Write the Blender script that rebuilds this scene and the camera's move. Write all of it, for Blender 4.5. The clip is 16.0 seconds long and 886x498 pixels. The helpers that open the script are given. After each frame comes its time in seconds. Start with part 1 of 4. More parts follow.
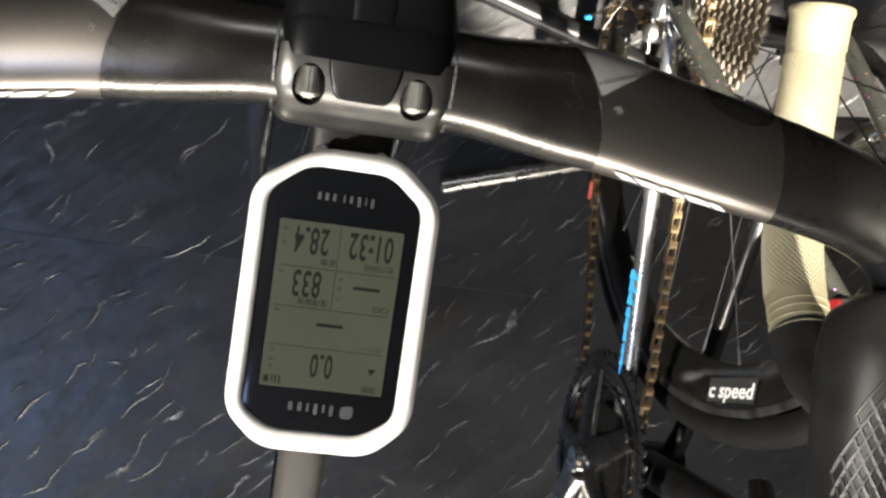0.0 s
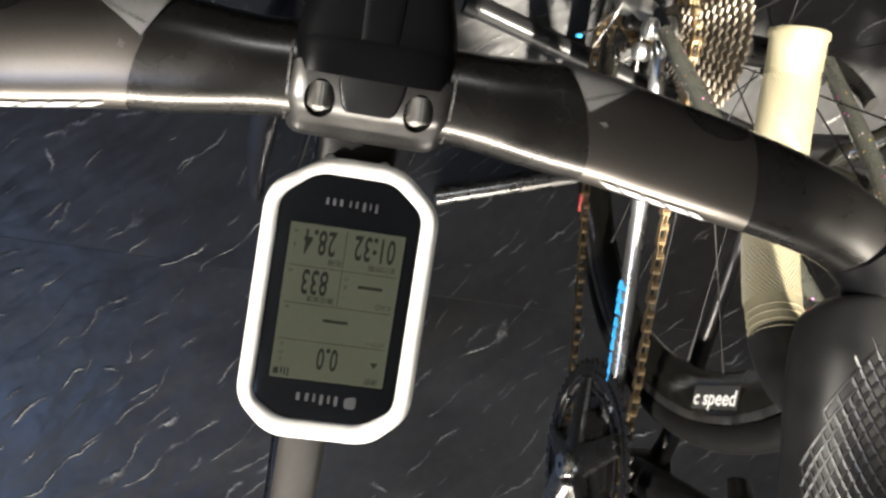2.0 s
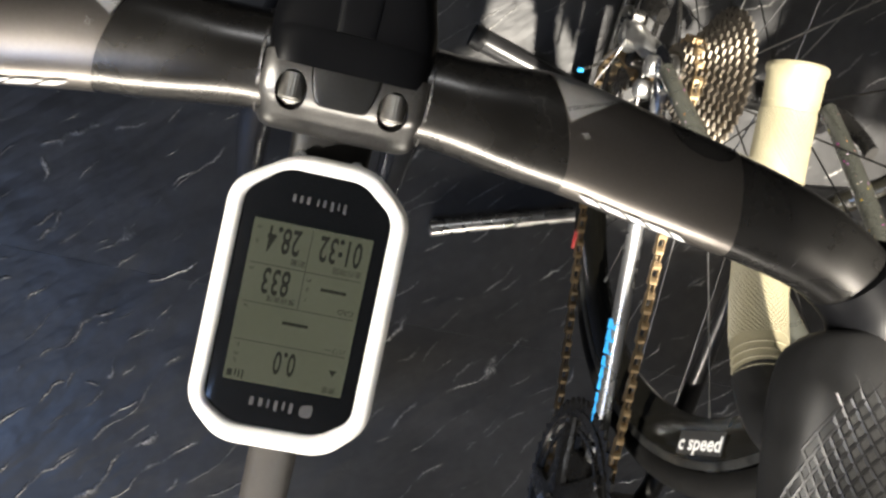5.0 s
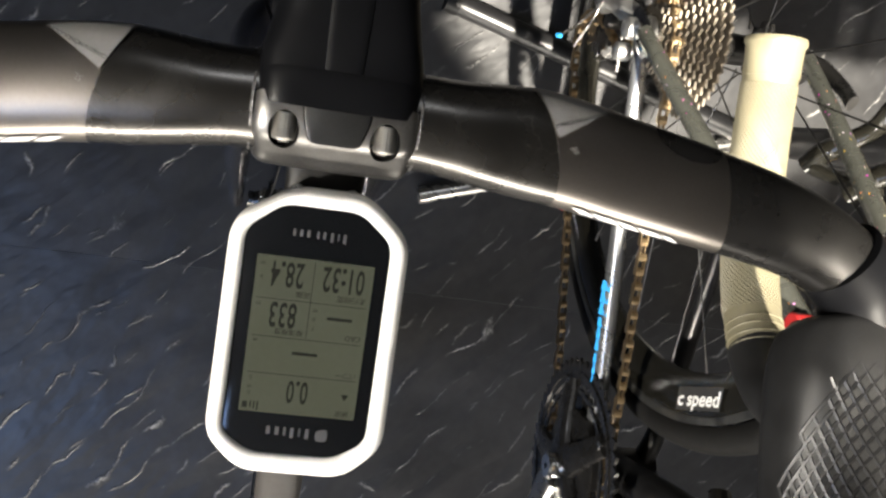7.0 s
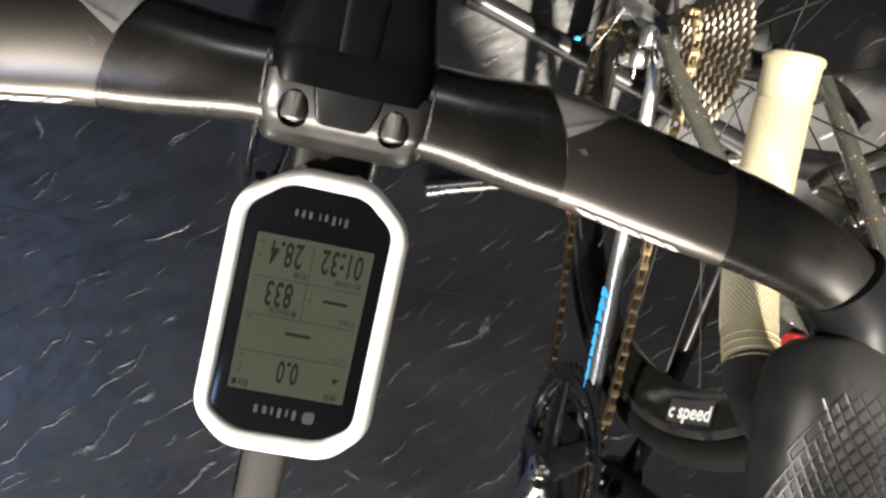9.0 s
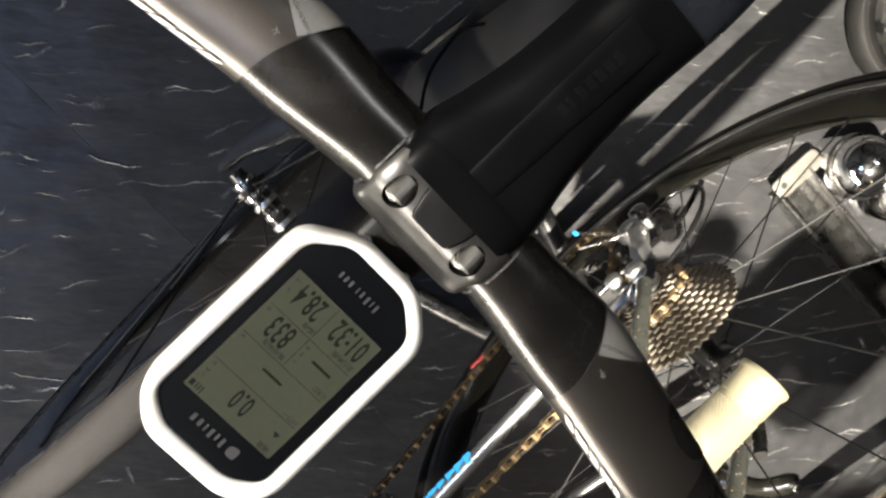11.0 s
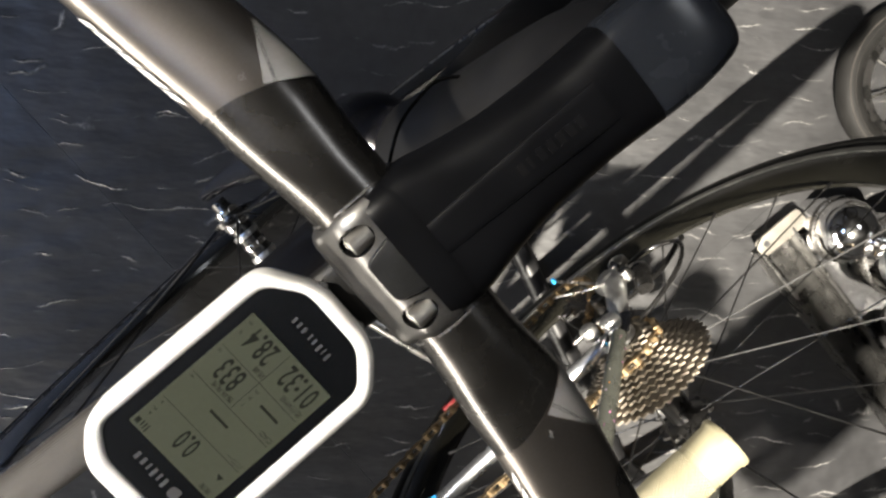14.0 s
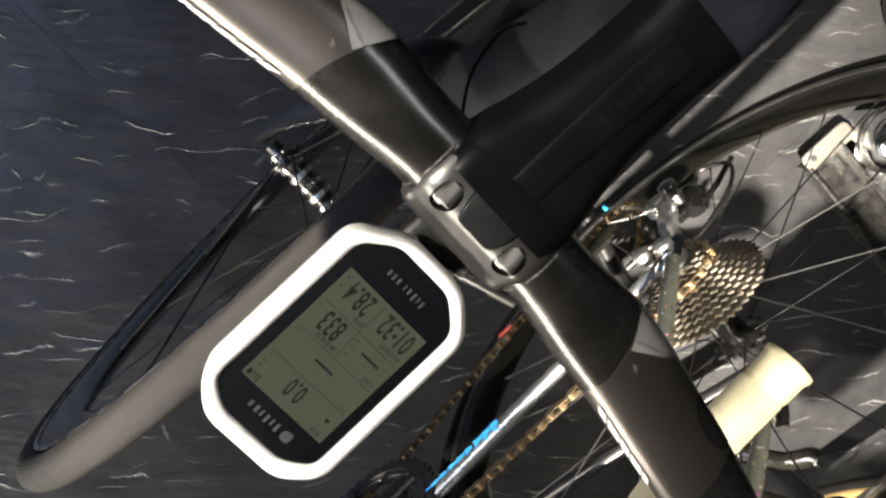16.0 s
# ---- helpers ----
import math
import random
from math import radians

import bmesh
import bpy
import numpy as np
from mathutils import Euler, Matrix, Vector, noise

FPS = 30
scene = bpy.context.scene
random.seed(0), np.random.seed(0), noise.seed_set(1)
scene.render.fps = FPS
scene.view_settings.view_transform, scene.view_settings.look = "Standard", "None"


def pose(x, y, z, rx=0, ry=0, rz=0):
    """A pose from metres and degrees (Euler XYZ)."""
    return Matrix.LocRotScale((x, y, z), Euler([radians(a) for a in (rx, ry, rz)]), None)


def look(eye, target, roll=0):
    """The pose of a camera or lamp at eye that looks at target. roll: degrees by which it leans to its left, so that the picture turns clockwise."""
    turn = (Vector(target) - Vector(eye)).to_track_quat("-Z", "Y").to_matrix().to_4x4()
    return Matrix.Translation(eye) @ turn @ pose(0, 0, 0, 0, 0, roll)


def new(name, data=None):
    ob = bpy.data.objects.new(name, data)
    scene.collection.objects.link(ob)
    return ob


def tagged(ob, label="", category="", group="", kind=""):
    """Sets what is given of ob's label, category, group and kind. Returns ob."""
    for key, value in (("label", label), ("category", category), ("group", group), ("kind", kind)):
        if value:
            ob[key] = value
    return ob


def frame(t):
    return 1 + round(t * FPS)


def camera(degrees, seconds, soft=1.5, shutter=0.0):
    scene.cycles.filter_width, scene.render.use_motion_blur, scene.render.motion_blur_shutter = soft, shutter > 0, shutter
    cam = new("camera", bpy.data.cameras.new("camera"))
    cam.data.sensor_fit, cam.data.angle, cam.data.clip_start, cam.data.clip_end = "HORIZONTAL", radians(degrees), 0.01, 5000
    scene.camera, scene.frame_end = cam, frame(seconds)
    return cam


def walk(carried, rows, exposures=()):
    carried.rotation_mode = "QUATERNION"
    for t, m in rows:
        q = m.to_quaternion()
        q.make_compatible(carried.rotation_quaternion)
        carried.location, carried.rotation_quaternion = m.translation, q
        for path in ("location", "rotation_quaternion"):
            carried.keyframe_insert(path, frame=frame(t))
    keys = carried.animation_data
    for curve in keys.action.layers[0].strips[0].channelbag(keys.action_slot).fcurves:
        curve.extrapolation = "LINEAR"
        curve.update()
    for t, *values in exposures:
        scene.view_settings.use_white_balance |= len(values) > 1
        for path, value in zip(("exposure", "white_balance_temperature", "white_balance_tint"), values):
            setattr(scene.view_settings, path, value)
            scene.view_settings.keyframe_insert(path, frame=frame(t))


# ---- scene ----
cam = camera(49.9, 16.0, soft=2.6)
ROWS = [
    (0, -0.0123, 0.0588, 1.1918, -8.47, -7.48, 8.64),
    (0.5, -0.0189, 0.0679, 1.2117, -9.06, -9.55, 8.61),
    (1, -0.0162, 0.0595, 1.1959, -8.42, -8.60, 6.38),
    (1.5, -0.0177, 0.0623, 1.2025, -7.94, -8.75, 6.60),
    (2, -0.0177, 0.0578, 1.2141, -7.74, -7.97, 9.25),
    (2.5, -0.0181, 0.0543, 1.2180, -6.83, -7.93, 12.43),
    (3, -0.0195, 0.0509, 1.2180, -6.60, -8.34, 12.30),
    (3.5, -0.0186, 0.0486, 1.2188, -6.20, -8.59, 11.62),
    (4, -0.0105, 0.0464, 1.2197, -6.39, -8.82, 12.16),
    (4.5, -0.0063, 0.0459, 1.2135, -5.87, -8.38, 12.28),
    (5, -0.0043, 0.0483, 1.2047, -5.77, -7.53, 12.44),
    (7.5, -0.0136, 0.0731, 1.2099, -8.65, -8.87, 8.08),
    (8, -0.0115, 0.0728, 1.2112, -8.48, -8.80, 8.51),
    (8.5, -0.0148, 0.0652, 1.2129, -8.35, -9.11, 8.25),
    (9, -0.0114, 0.0699, 1.2079, -9.22, -7.87, 12.76),
    (9.5, -0.0282, 0.0589, 1.1942, -7.64, -7.53, 32.67),
    (10, -0.0546, 0.0562, 1.1989, -8.29, -9.18, 43.14),
    (12.5, -0.0603, 0.0620, 1.2109, -8.42, -9.88, 47.89),
    (13, -0.0578, 0.0643, 1.2101, -8.32, -9.23, 48.58),
    (13.5, -0.0542, 0.0626, 1.2021, -6.79, -8.86, 49.46),
    (14, -0.0561, 0.0686, 1.2103, -7.04, -9.75, 49.93),
    (14.5, -0.0556, 0.0726, 1.2121, -7.95, -9.65, 48.36),
    (15, -0.0601, 0.0776, 1.2209, -8.67, -10.07, 48.64),
    (15.5, -0.0633, 0.0699, 1.2213, -10.08, -9.44, 47.65),
    (16, -0.0774, 0.0617, 1.2208, -11.26, -8.11, 47.15),
]
walk(cam, [(t, pose(x, y, z, rx, ry, rz)) for t, x, y, z, rx, ry, rz in ROWS])

# ---- light ----
world = bpy.data.worlds.new("world")
scene.world = world
world.use_nodes = True
world.node_tree.nodes["Background"].inputs[0].default_value = (0.55, 0.62, 0.8, 1)
world.node_tree.nodes["Background"].inputs[1].default_value = 0.065
scene.view_settings.exposure = 0.0


def lamp(name, kind, m, watts, colour, **more):
    data = bpy.data.lights.new(name, kind)
    data.energy, data.color = watts, colour
    for key, value in more.items():
        if key == "size":
            data.size = value
        elif key == "size_y":
            data.shape, data.size_y = "RECTANGLE", value
        elif key == "spot":
            data.spot_size, data.spot_blend = radians(value[0]), value[1]
        elif key == "soft":
            data.shadow_soft_size = value
    ob = new(name, data)
    ob.matrix_world = m
    return ob


lamp("track_spot", "SPOT", look((-1.90, -1.00, 2.70), (0.27, -0.03, 0.70)), 900, (1, 0.925, 0.80), spot=(14.5, 0.55), soft=0.04)
lamp("second_track_spot", "SPOT", look((0.40, -0.62, 2.70), (0.51, 0.53, 0)), 2650, (1, 0.92, 0.79), spot=(19, 0.2), soft=0.02)
lamp("shop_window", "AREA", look((0.15, -3.1, 1.08), (0.15, 0, 1.08)), 190, (1.0, 0.935, 0.83), size=3.2, size_y=0.6)
# Cool lamp with no known source, added to tint the left floor blue.
lamp("cool_floor_fill", "AREA", look((-1.55, -1.45, 2.76), (-1.55, -1.45, 0)), 40, (0.36, 0.55, 1.0), size=1.0, size_y=0.8)
lamp("rear_ceiling_panel", "AREA", look((0.0, 1.35, 2.76), (0.0, 1.35, 0)), 5, (0.93, 0.96, 1.0), size=0.7, size_y=0.3)


# ---- materials ----
def mat(name, colour, rough=0.5, metal=0.0, vary=0.25, scale=40.0, bump=0.0, fine=None, coat=0.0, spec=0.5, uneven=0.08):
    """Base colour broken up by two noises, and a fine relief."""
    m = bpy.data.materials.new(name)
    m.use_nodes = True
    n, l = m.node_tree.nodes, m.node_tree.links
    b = n["Principled BSDF"]
    b.inputs["Metallic"].default_value = metal
    b.inputs["Coat Weight"].default_value = coat
    b.inputs["Coat Roughness"].default_value = 0.12
    b.inputs["Specular IOR Level"].default_value = spec
    tc = n.new("ShaderNodeTexCoord")
    big, small = n.new("ShaderNodeTexNoise"), n.new("ShaderNodeTexNoise")
    big.inputs["Scale"].default_value, big.inputs["Detail"].default_value = scale, 5
    small.inputs["Scale"].default_value, small.inputs["Detail"].default_value = fine or scale * 9, 3
    l.new(tc.outputs["Object"], big.inputs["Vector"]), l.new(tc.outputs["Object"], small.inputs["Vector"])
    add = n.new("ShaderNodeMath")
    add.operation = "ADD"
    l.new(big.outputs["Fac"], add.inputs[0]), l.new(small.outputs["Fac"], add.inputs[1])
    ramp = n.new("ShaderNodeMapRange")
    ramp.inputs["From Min"].default_value, ramp.inputs["From Max"].default_value = 0.7, 1.3
    ramp.inputs["To Min"].default_value, ramp.inputs["To Max"].default_value = 1 - vary, 1 + vary
    l.new(add.outputs[0], ramp.inputs["Value"])
    mix = n.new("ShaderNodeVectorMath")
    mix.operation = "SCALE"
    mix.inputs[0].default_value = colour
    l.new(ramp.outputs[0], mix.inputs["Scale"])
    l.new(mix.outputs[0], b.inputs["Base Color"])
    rr = n.new("ShaderNodeMapRange")
    rr.inputs["From Min"].default_value, rr.inputs["From Max"].default_value = 0.3, 0.7
    rr.inputs["To Min"].default_value, rr.inputs["To Max"].default_value = max(rough - uneven, 0.02), min(rough + uneven, 1)
    l.new(big.outputs["Fac"], rr.inputs["Value"]), l.new(rr.outputs[0], b.inputs["Roughness"])
    if bump:
        bp = n.new("ShaderNodeBump")
        bp.inputs["Strength"].default_value, bp.inputs["Distance"].default_value = 0.6, bump
        l.new(small.outputs["Fac"], bp.inputs["Height"]), l.new(bp.outputs[0], b.inputs["Normal"])
    return m


def slate():
    """Dark slate with fine wavy light cleavage lines that all run one way."""
    m = mat("slate", (0.0235, 0.0235, 0.0245), 0.42, 0, 0.22, 7, 0.0, 60)
    n, l = m.node_tree.nodes, m.node_tree.links
    b = n["Principled BSDF"]
    tc = n.new("ShaderNodeTexCoord")
    geo = n.new("ShaderNodeNewGeometry")
    turn = n.new("ShaderNodeMapping")
    turn.inputs["Rotation"].default_value = (0, 0, radians(-47))
    l.new(geo.outputs["Position"], turn.inputs["Vector"])
    def noise_at(scale, detail, stretch, shift=0.0):
        sq = n.new("ShaderNodeVectorMath")
        sq.operation = "MULTIPLY_ADD"
        sq.inputs[1].default_value, sq.inputs[2].default_value = stretch, (shift, shift, 0)
        l.new(turn.outputs[0], sq.inputs[0])
        t = n.new("ShaderNodeTexNoise")
        t.inputs["Scale"].default_value, t.inputs["Detail"].default_value = scale, detail
        l.new(sq.outputs[0], t.inputs["Vector"])
        return t.outputs["Fac"]

    def calc(op, x, y, z=None):
        t = n.new("ShaderNodeMath")
        t.operation = op
        for k, v in enumerate((x, y, z)):
            if v is None:
                continue
            if hasattr(v, "links"):
                l.new(v, t.inputs[k])
            else:
                t.inputs[k].default_value = v
        return t.outputs[0]

    def ramp_of(v, lo, hi, to0=0.0, to1=1.0):
        t = n.new("ShaderNodeMapRange")
        t.inputs["From Min"].default_value, t.inputs["From Max"].default_value = lo, hi
        t.inputs["To Min"].default_value, t.inputs["To Max"].default_value = to0, to1
        l.new(v, t.inputs["Value"])
        return t.outputs[0]

    sep = n.new("ShaderNodeSeparateXYZ")
    l.new(turn.outputs[0], sep.inputs[0])
    total = None
    for pitch, shift in ((27.0, 0.0), (17.0, 3.7)):
        bent = calc("MULTIPLY_ADD", sep.outputs["Y"], pitch, calc("MULTIPLY", noise_at(9, 1.0, (1.0, 1.4, 1), shift), 1.8))
        bent = calc("MULTIPLY_ADD", noise_at(95, 2.0, (0.8, 0.35, 1), shift), 0.17, bent)
        edge = calc("ABSOLUTE", calc("SUBTRACT", calc("FRACT", bent, 0.0), 0.5), 0.0)
        thin = ramp_of(edge, 0.0, 0.040, 1.0, 0.0)
        gate = ramp_of(noise_at(26, 1.5, (0.75, 1.25, 1), shift + 1.3), 0.52, 0.70)
        piece = calc("MULTIPLY", thin, gate)
        total = piece if total is None else calc("MAXIMUM", total, piece)
    spark = ramp_of(noise_at(300, 1.0, (1, 1, 1)), 0.36, 0.64, 0.10, 0.80)
    amount_out = calc("MULTIPLY", total, spark)
    relief = calc("MULTIPLY_ADD", total, 0.35, noise_at(22, 3.0, (0.45, 1.2, 1)))
    mix = n.new("ShaderNodeMix")
    mix.data_type = "RGBA"
    old = b.inputs["Base Color"].links[0].from_socket
    l.new(amount_out, mix.inputs["Factor"]), l.new(old, mix.inputs["A"])
    mix.inputs["B"].default_value = (0.50, 0.49, 0.47, 1)
    l.new(mix.outputs["Result"], b.inputs["Base Color"])
    bp = n.new("ShaderNodeBump")
    bp.inputs["Strength"].default_value, bp.inputs["Distance"].default_value = 0.6, 0.008
    l.new(relief, bp.inputs["Height"]), l.new(bp.outputs[0], b.inputs["Normal"])
    return m


SLATE = slate()
JOINT = mat("joint", (0.02, 0.02, 0.022), 0.8)
CARBON = mat("satin_carbon", (0.195, 0.178, 0.161), 0.33, 0.97, 0.05, 60, 0.0, 900, uneven=0.015)
BLACKBAR = mat("black_carbon", (0.062, 0.060, 0.058), 0.29, 0.9, 0.04, 70, 0.0, 700, coat=0.55)
STEMBLACK = mat("matt_black", (0.0030, 0.0031, 0.0036), 0.38, 0.0, 0.2, 60, 0.0, 1500, spec=0.07)
FACEGREY = mat("faceplate_grey", (0.165, 0.160, 0.153), 0.38, 0.9, 0.15, 80, 0.0, 900)
RUBBER = mat("black_rubber", (0.008, 0.008, 0.0081), 0.46, 0.0, 0.25, 60, 0.00004, 900, spec=0.25)
CAPBLACK = mat("satin_cap", (0.015, 0.017, 0.021), 0.24, 0.0, 0.12, 60, 0.0, 900, spec=0.4)
FAINT = mat("faint_print", (0.0046, 0.0046, 0.0050), 0.40, 0.0, 0.1, 60, spec=0.10)
RIBS = mat("rib_rubber", (0.009, 0.009, 0.0092), 0.42, 0.0, 0.2, 60, spec=0.3)
TYRE = mat("tyre_rubber", (0.034, 0.030, 0.0265), 0.62, 0.0, 0.25, 50, 0.0001, 700)
DARKTYRE = mat("dark_tyre", (0.009, 0.0088, 0.0085), 0.6, 0.0, 0.3, 40, 0.0001, 600, spec=0.12)
RIMBLACK = mat("gloss_black_rim", (0.008, 0.0076, 0.006), 0.20, 0.0, 0.2, 30, coat=0.6)
STEEL = mat("brushed_steel", (0.55, 0.54, 0.52), 0.28, 1.0, 0.12, 60)
CHROME = mat("chrome", (0.8, 0.8, 0.8), 0.10, 1.0, 0.05, 40)
BOLT = mat("bolt_steel", (0.52, 0.50, 0.46), 0.40, 1.0, 0.12, 200)
COGS = mat("cog_steel", (0.20, 0.178, 0.148), 0.42, 1.0, 0.2, 120)
GOLD = mat("gold_chain", (0.36, 0.265, 0.155), 0.40, 1.0, 0.15, 150)
SPOKE = mat("spoke_steel", (0.07, 0.07, 0.07), 0.48, 1.0, 0.1, 60)
WHITE = mat("white_silicone", (0.80, 0.79, 0.76), 0.5, 0.0, 0.03, 60, 0.00003, 1200)
GLASS = mat("black_glass", (0.0045, 0.005, 0.006), 0.10, 0.0, 0.1, 20, spec=0.3)
SCREEN = mat("screen_grey_green", (0.040, 0.044, 0.032), 0.35, 0.0, 0.04, 40, spec=0.2)
INK = mat("screen_ink", (0.007, 0.0075, 0.006), 0.5, 0.0, 0.05, 60, spec=0.1)
PRINT = mat("grey_print", (0.042, 0.042, 0.045), 0.5, 0.0, 0.05, 60)
WHITEINK = mat("white_print", (0.8, 0.8, 0.78), 0.4, 0.0, 0.03, 60)
DECAL = mat("silver_decal", (0.27, 0.265, 0.26), 0.4, 0.4, 0.06, 80)
DARKINK = mat("dark_print", (0.03, 0.03, 0.03), 0.5, 0.0, 0.05, 60)
BLUE = mat("blue_print", (0.015, 0.27, 0.62), 0.4, 0.0, 0.05, 60)
RED = mat("red_plastic", (0.26, 0.014, 0.014), 0.4, 0.0, 0.05, 60)
CREAM = mat("cream_rubber", (0.118, 0.106, 0.068), 0.55, 0.0, 0.05, 50)
SPARK = mat("grey_flake_paint", (0.075, 0.077, 0.066), 0.30, 0.5, 0.15, 90, 0.0, 900, coat=0.7)


def flakes(m):
    """Sparse coloured metal flakes over the paint."""
    n, l = m.node_tree.nodes, m.node_tree.links
    b = n["Principled BSDF"]
    tc, cell, sep = n.new("ShaderNodeTexCoord"), n.new("ShaderNodeTexVoronoi"), n.new("ShaderNodeSeparateColor")
    cell.inputs["Scale"].default_value = 420
    l.new(tc.outputs["Object"], cell.inputs["Vector"]), l.new(cell.outputs["Color"], sep.inputs[0])
    some, near, both, mix = n.new("ShaderNodeMath"), n.new("ShaderNodeMath"), n.new("ShaderNodeMath"), n.new("ShaderNodeMix")
    some.operation, near.operation, both.operation = "GREATER_THAN", "LESS_THAN", "MULTIPLY"
    some.inputs[1].default_value, near.inputs[1].default_value = 0.945, 0.30
    l.new(sep.outputs[0], some.inputs[0]), l.new(cell.outputs["Distance"], near.inputs[0])
    l.new(some.outputs[0], both.inputs[0]), l.new(near.outputs[0], both.inputs[1])
    mix.data_type = "RGBA"
    l.new(both.outputs[0], mix.inputs["Factor"]), l.new(b.inputs["Base Color"].links[0].from_socket, mix.inputs["A"])
    l.new(cell.outputs["Color"], mix.inputs["B"]), l.new(mix.outputs["Result"], b.inputs["Base Color"])


flakes(SPARK)


def scuffs(m):
    """Short pale hairline scratches in loose groups, and dull smears in the gloss."""
    n, l = m.node_tree.nodes, m.node_tree.links
    b = n["Principled BSDF"]
    tc, cell, gate, warp = n.new("ShaderNodeTexCoord"), n.new("ShaderNodeTexVoronoi"), n.new("ShaderNodeTexNoise"), n.new("ShaderNodeTexNoise")
    cell.feature = "DISTANCE_TO_EDGE"
    cell.inputs["Scale"].default_value, gate.inputs["Scale"].default_value = 95, 60
    warp.inputs["Scale"].default_value = 140
    push = n.new("ShaderNodeVectorMath")
    push.operation, push.inputs[1].default_value = "MULTIPLY_ADD", (0.012, 0.012, 0.012)
    l.new(tc.outputs["Object"], warp.inputs["Vector"]), l.new(tc.outputs["Object"], gate.inputs["Vector"])
    l.new(warp.outputs["Color"], push.inputs[0]), l.new(tc.outputs["Object"], push.inputs[2]), l.new(push.outputs[0], cell.inputs["Vector"])
    line, some, both, mix = n.new("ShaderNodeMapRange"), n.new("ShaderNodeMapRange"), n.new("ShaderNodeMath"), n.new("ShaderNodeMix")
    line.inputs["From Min"].default_value, line.inputs["From Max"].default_value = 0.0, 0.035
    line.inputs["To Min"].default_value, line.inputs["To Max"].default_value = 1.0, 0.0
    some.inputs["From Min"].default_value, some.inputs["From Max"].default_value = 0.52, 0.70
    some.inputs["To Max"].default_value = 0.45
    both.operation, mix.data_type = "MULTIPLY", "RGBA"
    l.new(cell.outputs["Distance"], line.inputs["Value"]), l.new(gate.outputs["Fac"], some.inputs["Value"])
    l.new(line.outputs[0], both.inputs[0]), l.new(some.outputs[0], both.inputs[1])
    l.new(both.outputs[0], mix.inputs["Factor"]), l.new(b.inputs["Base Color"].links[0].from_socket, mix.inputs["A"])
    mix.inputs["B"].default_value = (0.30, 0.28, 0.25, 1)
    l.new(mix.outputs["Result"], b.inputs["Base Color"])


CLAMPBAR = mat("scuffed_black_carbon", (0.100, 0.095, 0.089), 0.27, 0.97, 0.10, 70, 0.0, 700, coat=0.2, uneven=0.03)
scuffs(CLAMPBAR)
GREYPAINT = mat("silver_paint", (0.16, 0.163, 0.167), 0.30, 0.7, 0.1, 50, coat=0.5)
BLACKPAINT = mat("black_frame_paint", (0.009, 0.009, 0.0095), 0.36, 0.0, 0.2, 30, coat=0.08, spec=0.3)


def tread(m):
    """Fine lines moulded round the tyre."""
    n, l = m.node_tree.nodes, m.node_tree.links
    b = n["Principled BSDF"]
    tc, wave, bp = n.new("ShaderNodeTexCoord"), n.new("ShaderNodeTexWave"), n.new("ShaderNodeBump")
    wave.bands_direction = "X"
    wave.inputs["Scale"].default_value, wave.inputs["Distortion"].default_value = 260, 0.15
    bp.inputs["Strength"].default_value, bp.inputs["Distance"].default_value = 0.8, 0.0004
    l.new(tc.outputs["Object"], wave.inputs["Vector"]), l.new(wave.outputs["Fac"], bp.inputs["Height"])
    l.new(bp.outputs[0], b.inputs["Normal"])


tread(TYRE)
FORKGLOSS = mat("gloss_fork_paint", (0.008, 0.008, 0.010), 0.16, 0.0, 0.2, 30, coat=0.5)
WALLPAINT = mat("wall_paint", (0.05, 0.049, 0.048), 0.8, 0, 0.08, 3, 0.0005, 90)
TAN = mat("tan_wood", (0.45, 0.30, 0.12), 0.6, 0.0, 0.3, 30, 0.0003)
SPECK = mat("clamp_grit", (0.15, 0.145, 0.14), 0.5, 0.8, 0.95, 900, 0.0003, 2500)
SATIN = mat("satin_silver", (0.70, 0.70, 0.69), 0.38, 1.0, 0.1, 90)
ALLOY = mat("dull_aluminium", (0.22, 0.22, 0.21), 0.45, 1.0, 0.2, 60)
CHANNEL = mat("dark_anodised", (0.10, 0.098, 0.094), 0.30, 0.9, 0.2, 60)
PALE = mat("pale_painted_steel", (0.15, 0.138, 0.12), 0.45, 0.1, 0.1, 80)


# ---- mesh helpers ----
def part(name, bm, material, parent=None, label="", smooth=True):
    me = bpy.data.meshes.new(name)
    bmesh.ops.recalc_face_normals(bm, faces=bm.faces)
    bm.to_mesh(me)
    bm.free()
    me.materials.append(material)
    if smooth:
        me.polygons.foreach_set("use_smooth", [True] * len(me.polygons))
        me.set_sharp_from_angle(angle=radians(38))
    ob = new(name, me)
    ob.parent = parent
    return tagged(ob, label)


def empty(name, m=Matrix(), parent=None):
    ob = new(name)
    ob.empty_display_size = 0.02
    ob.matrix_basis = m
    ob.parent = parent
    return ob


def spline(points, steps=8):
    """Catmull-Rom through rows of any width."""
    p = np.array(points, float)
    p = np.vstack([2 * p[0] - p[1], p, 2 * p[-1] - p[-2]])
    out = []
    for i in range(1, len(p) - 2):
        for u in np.arange(steps) / steps:
            a, b, c, d = p[i - 1 : i + 3]
            out.append(0.5 * (2 * b + (c - a) * u + (2 * a - 5 * b + 4 * c - d) * u * u + (3 * b - a - 3 * c + d) * u**3))
    return np.array(out + [p[-2]])


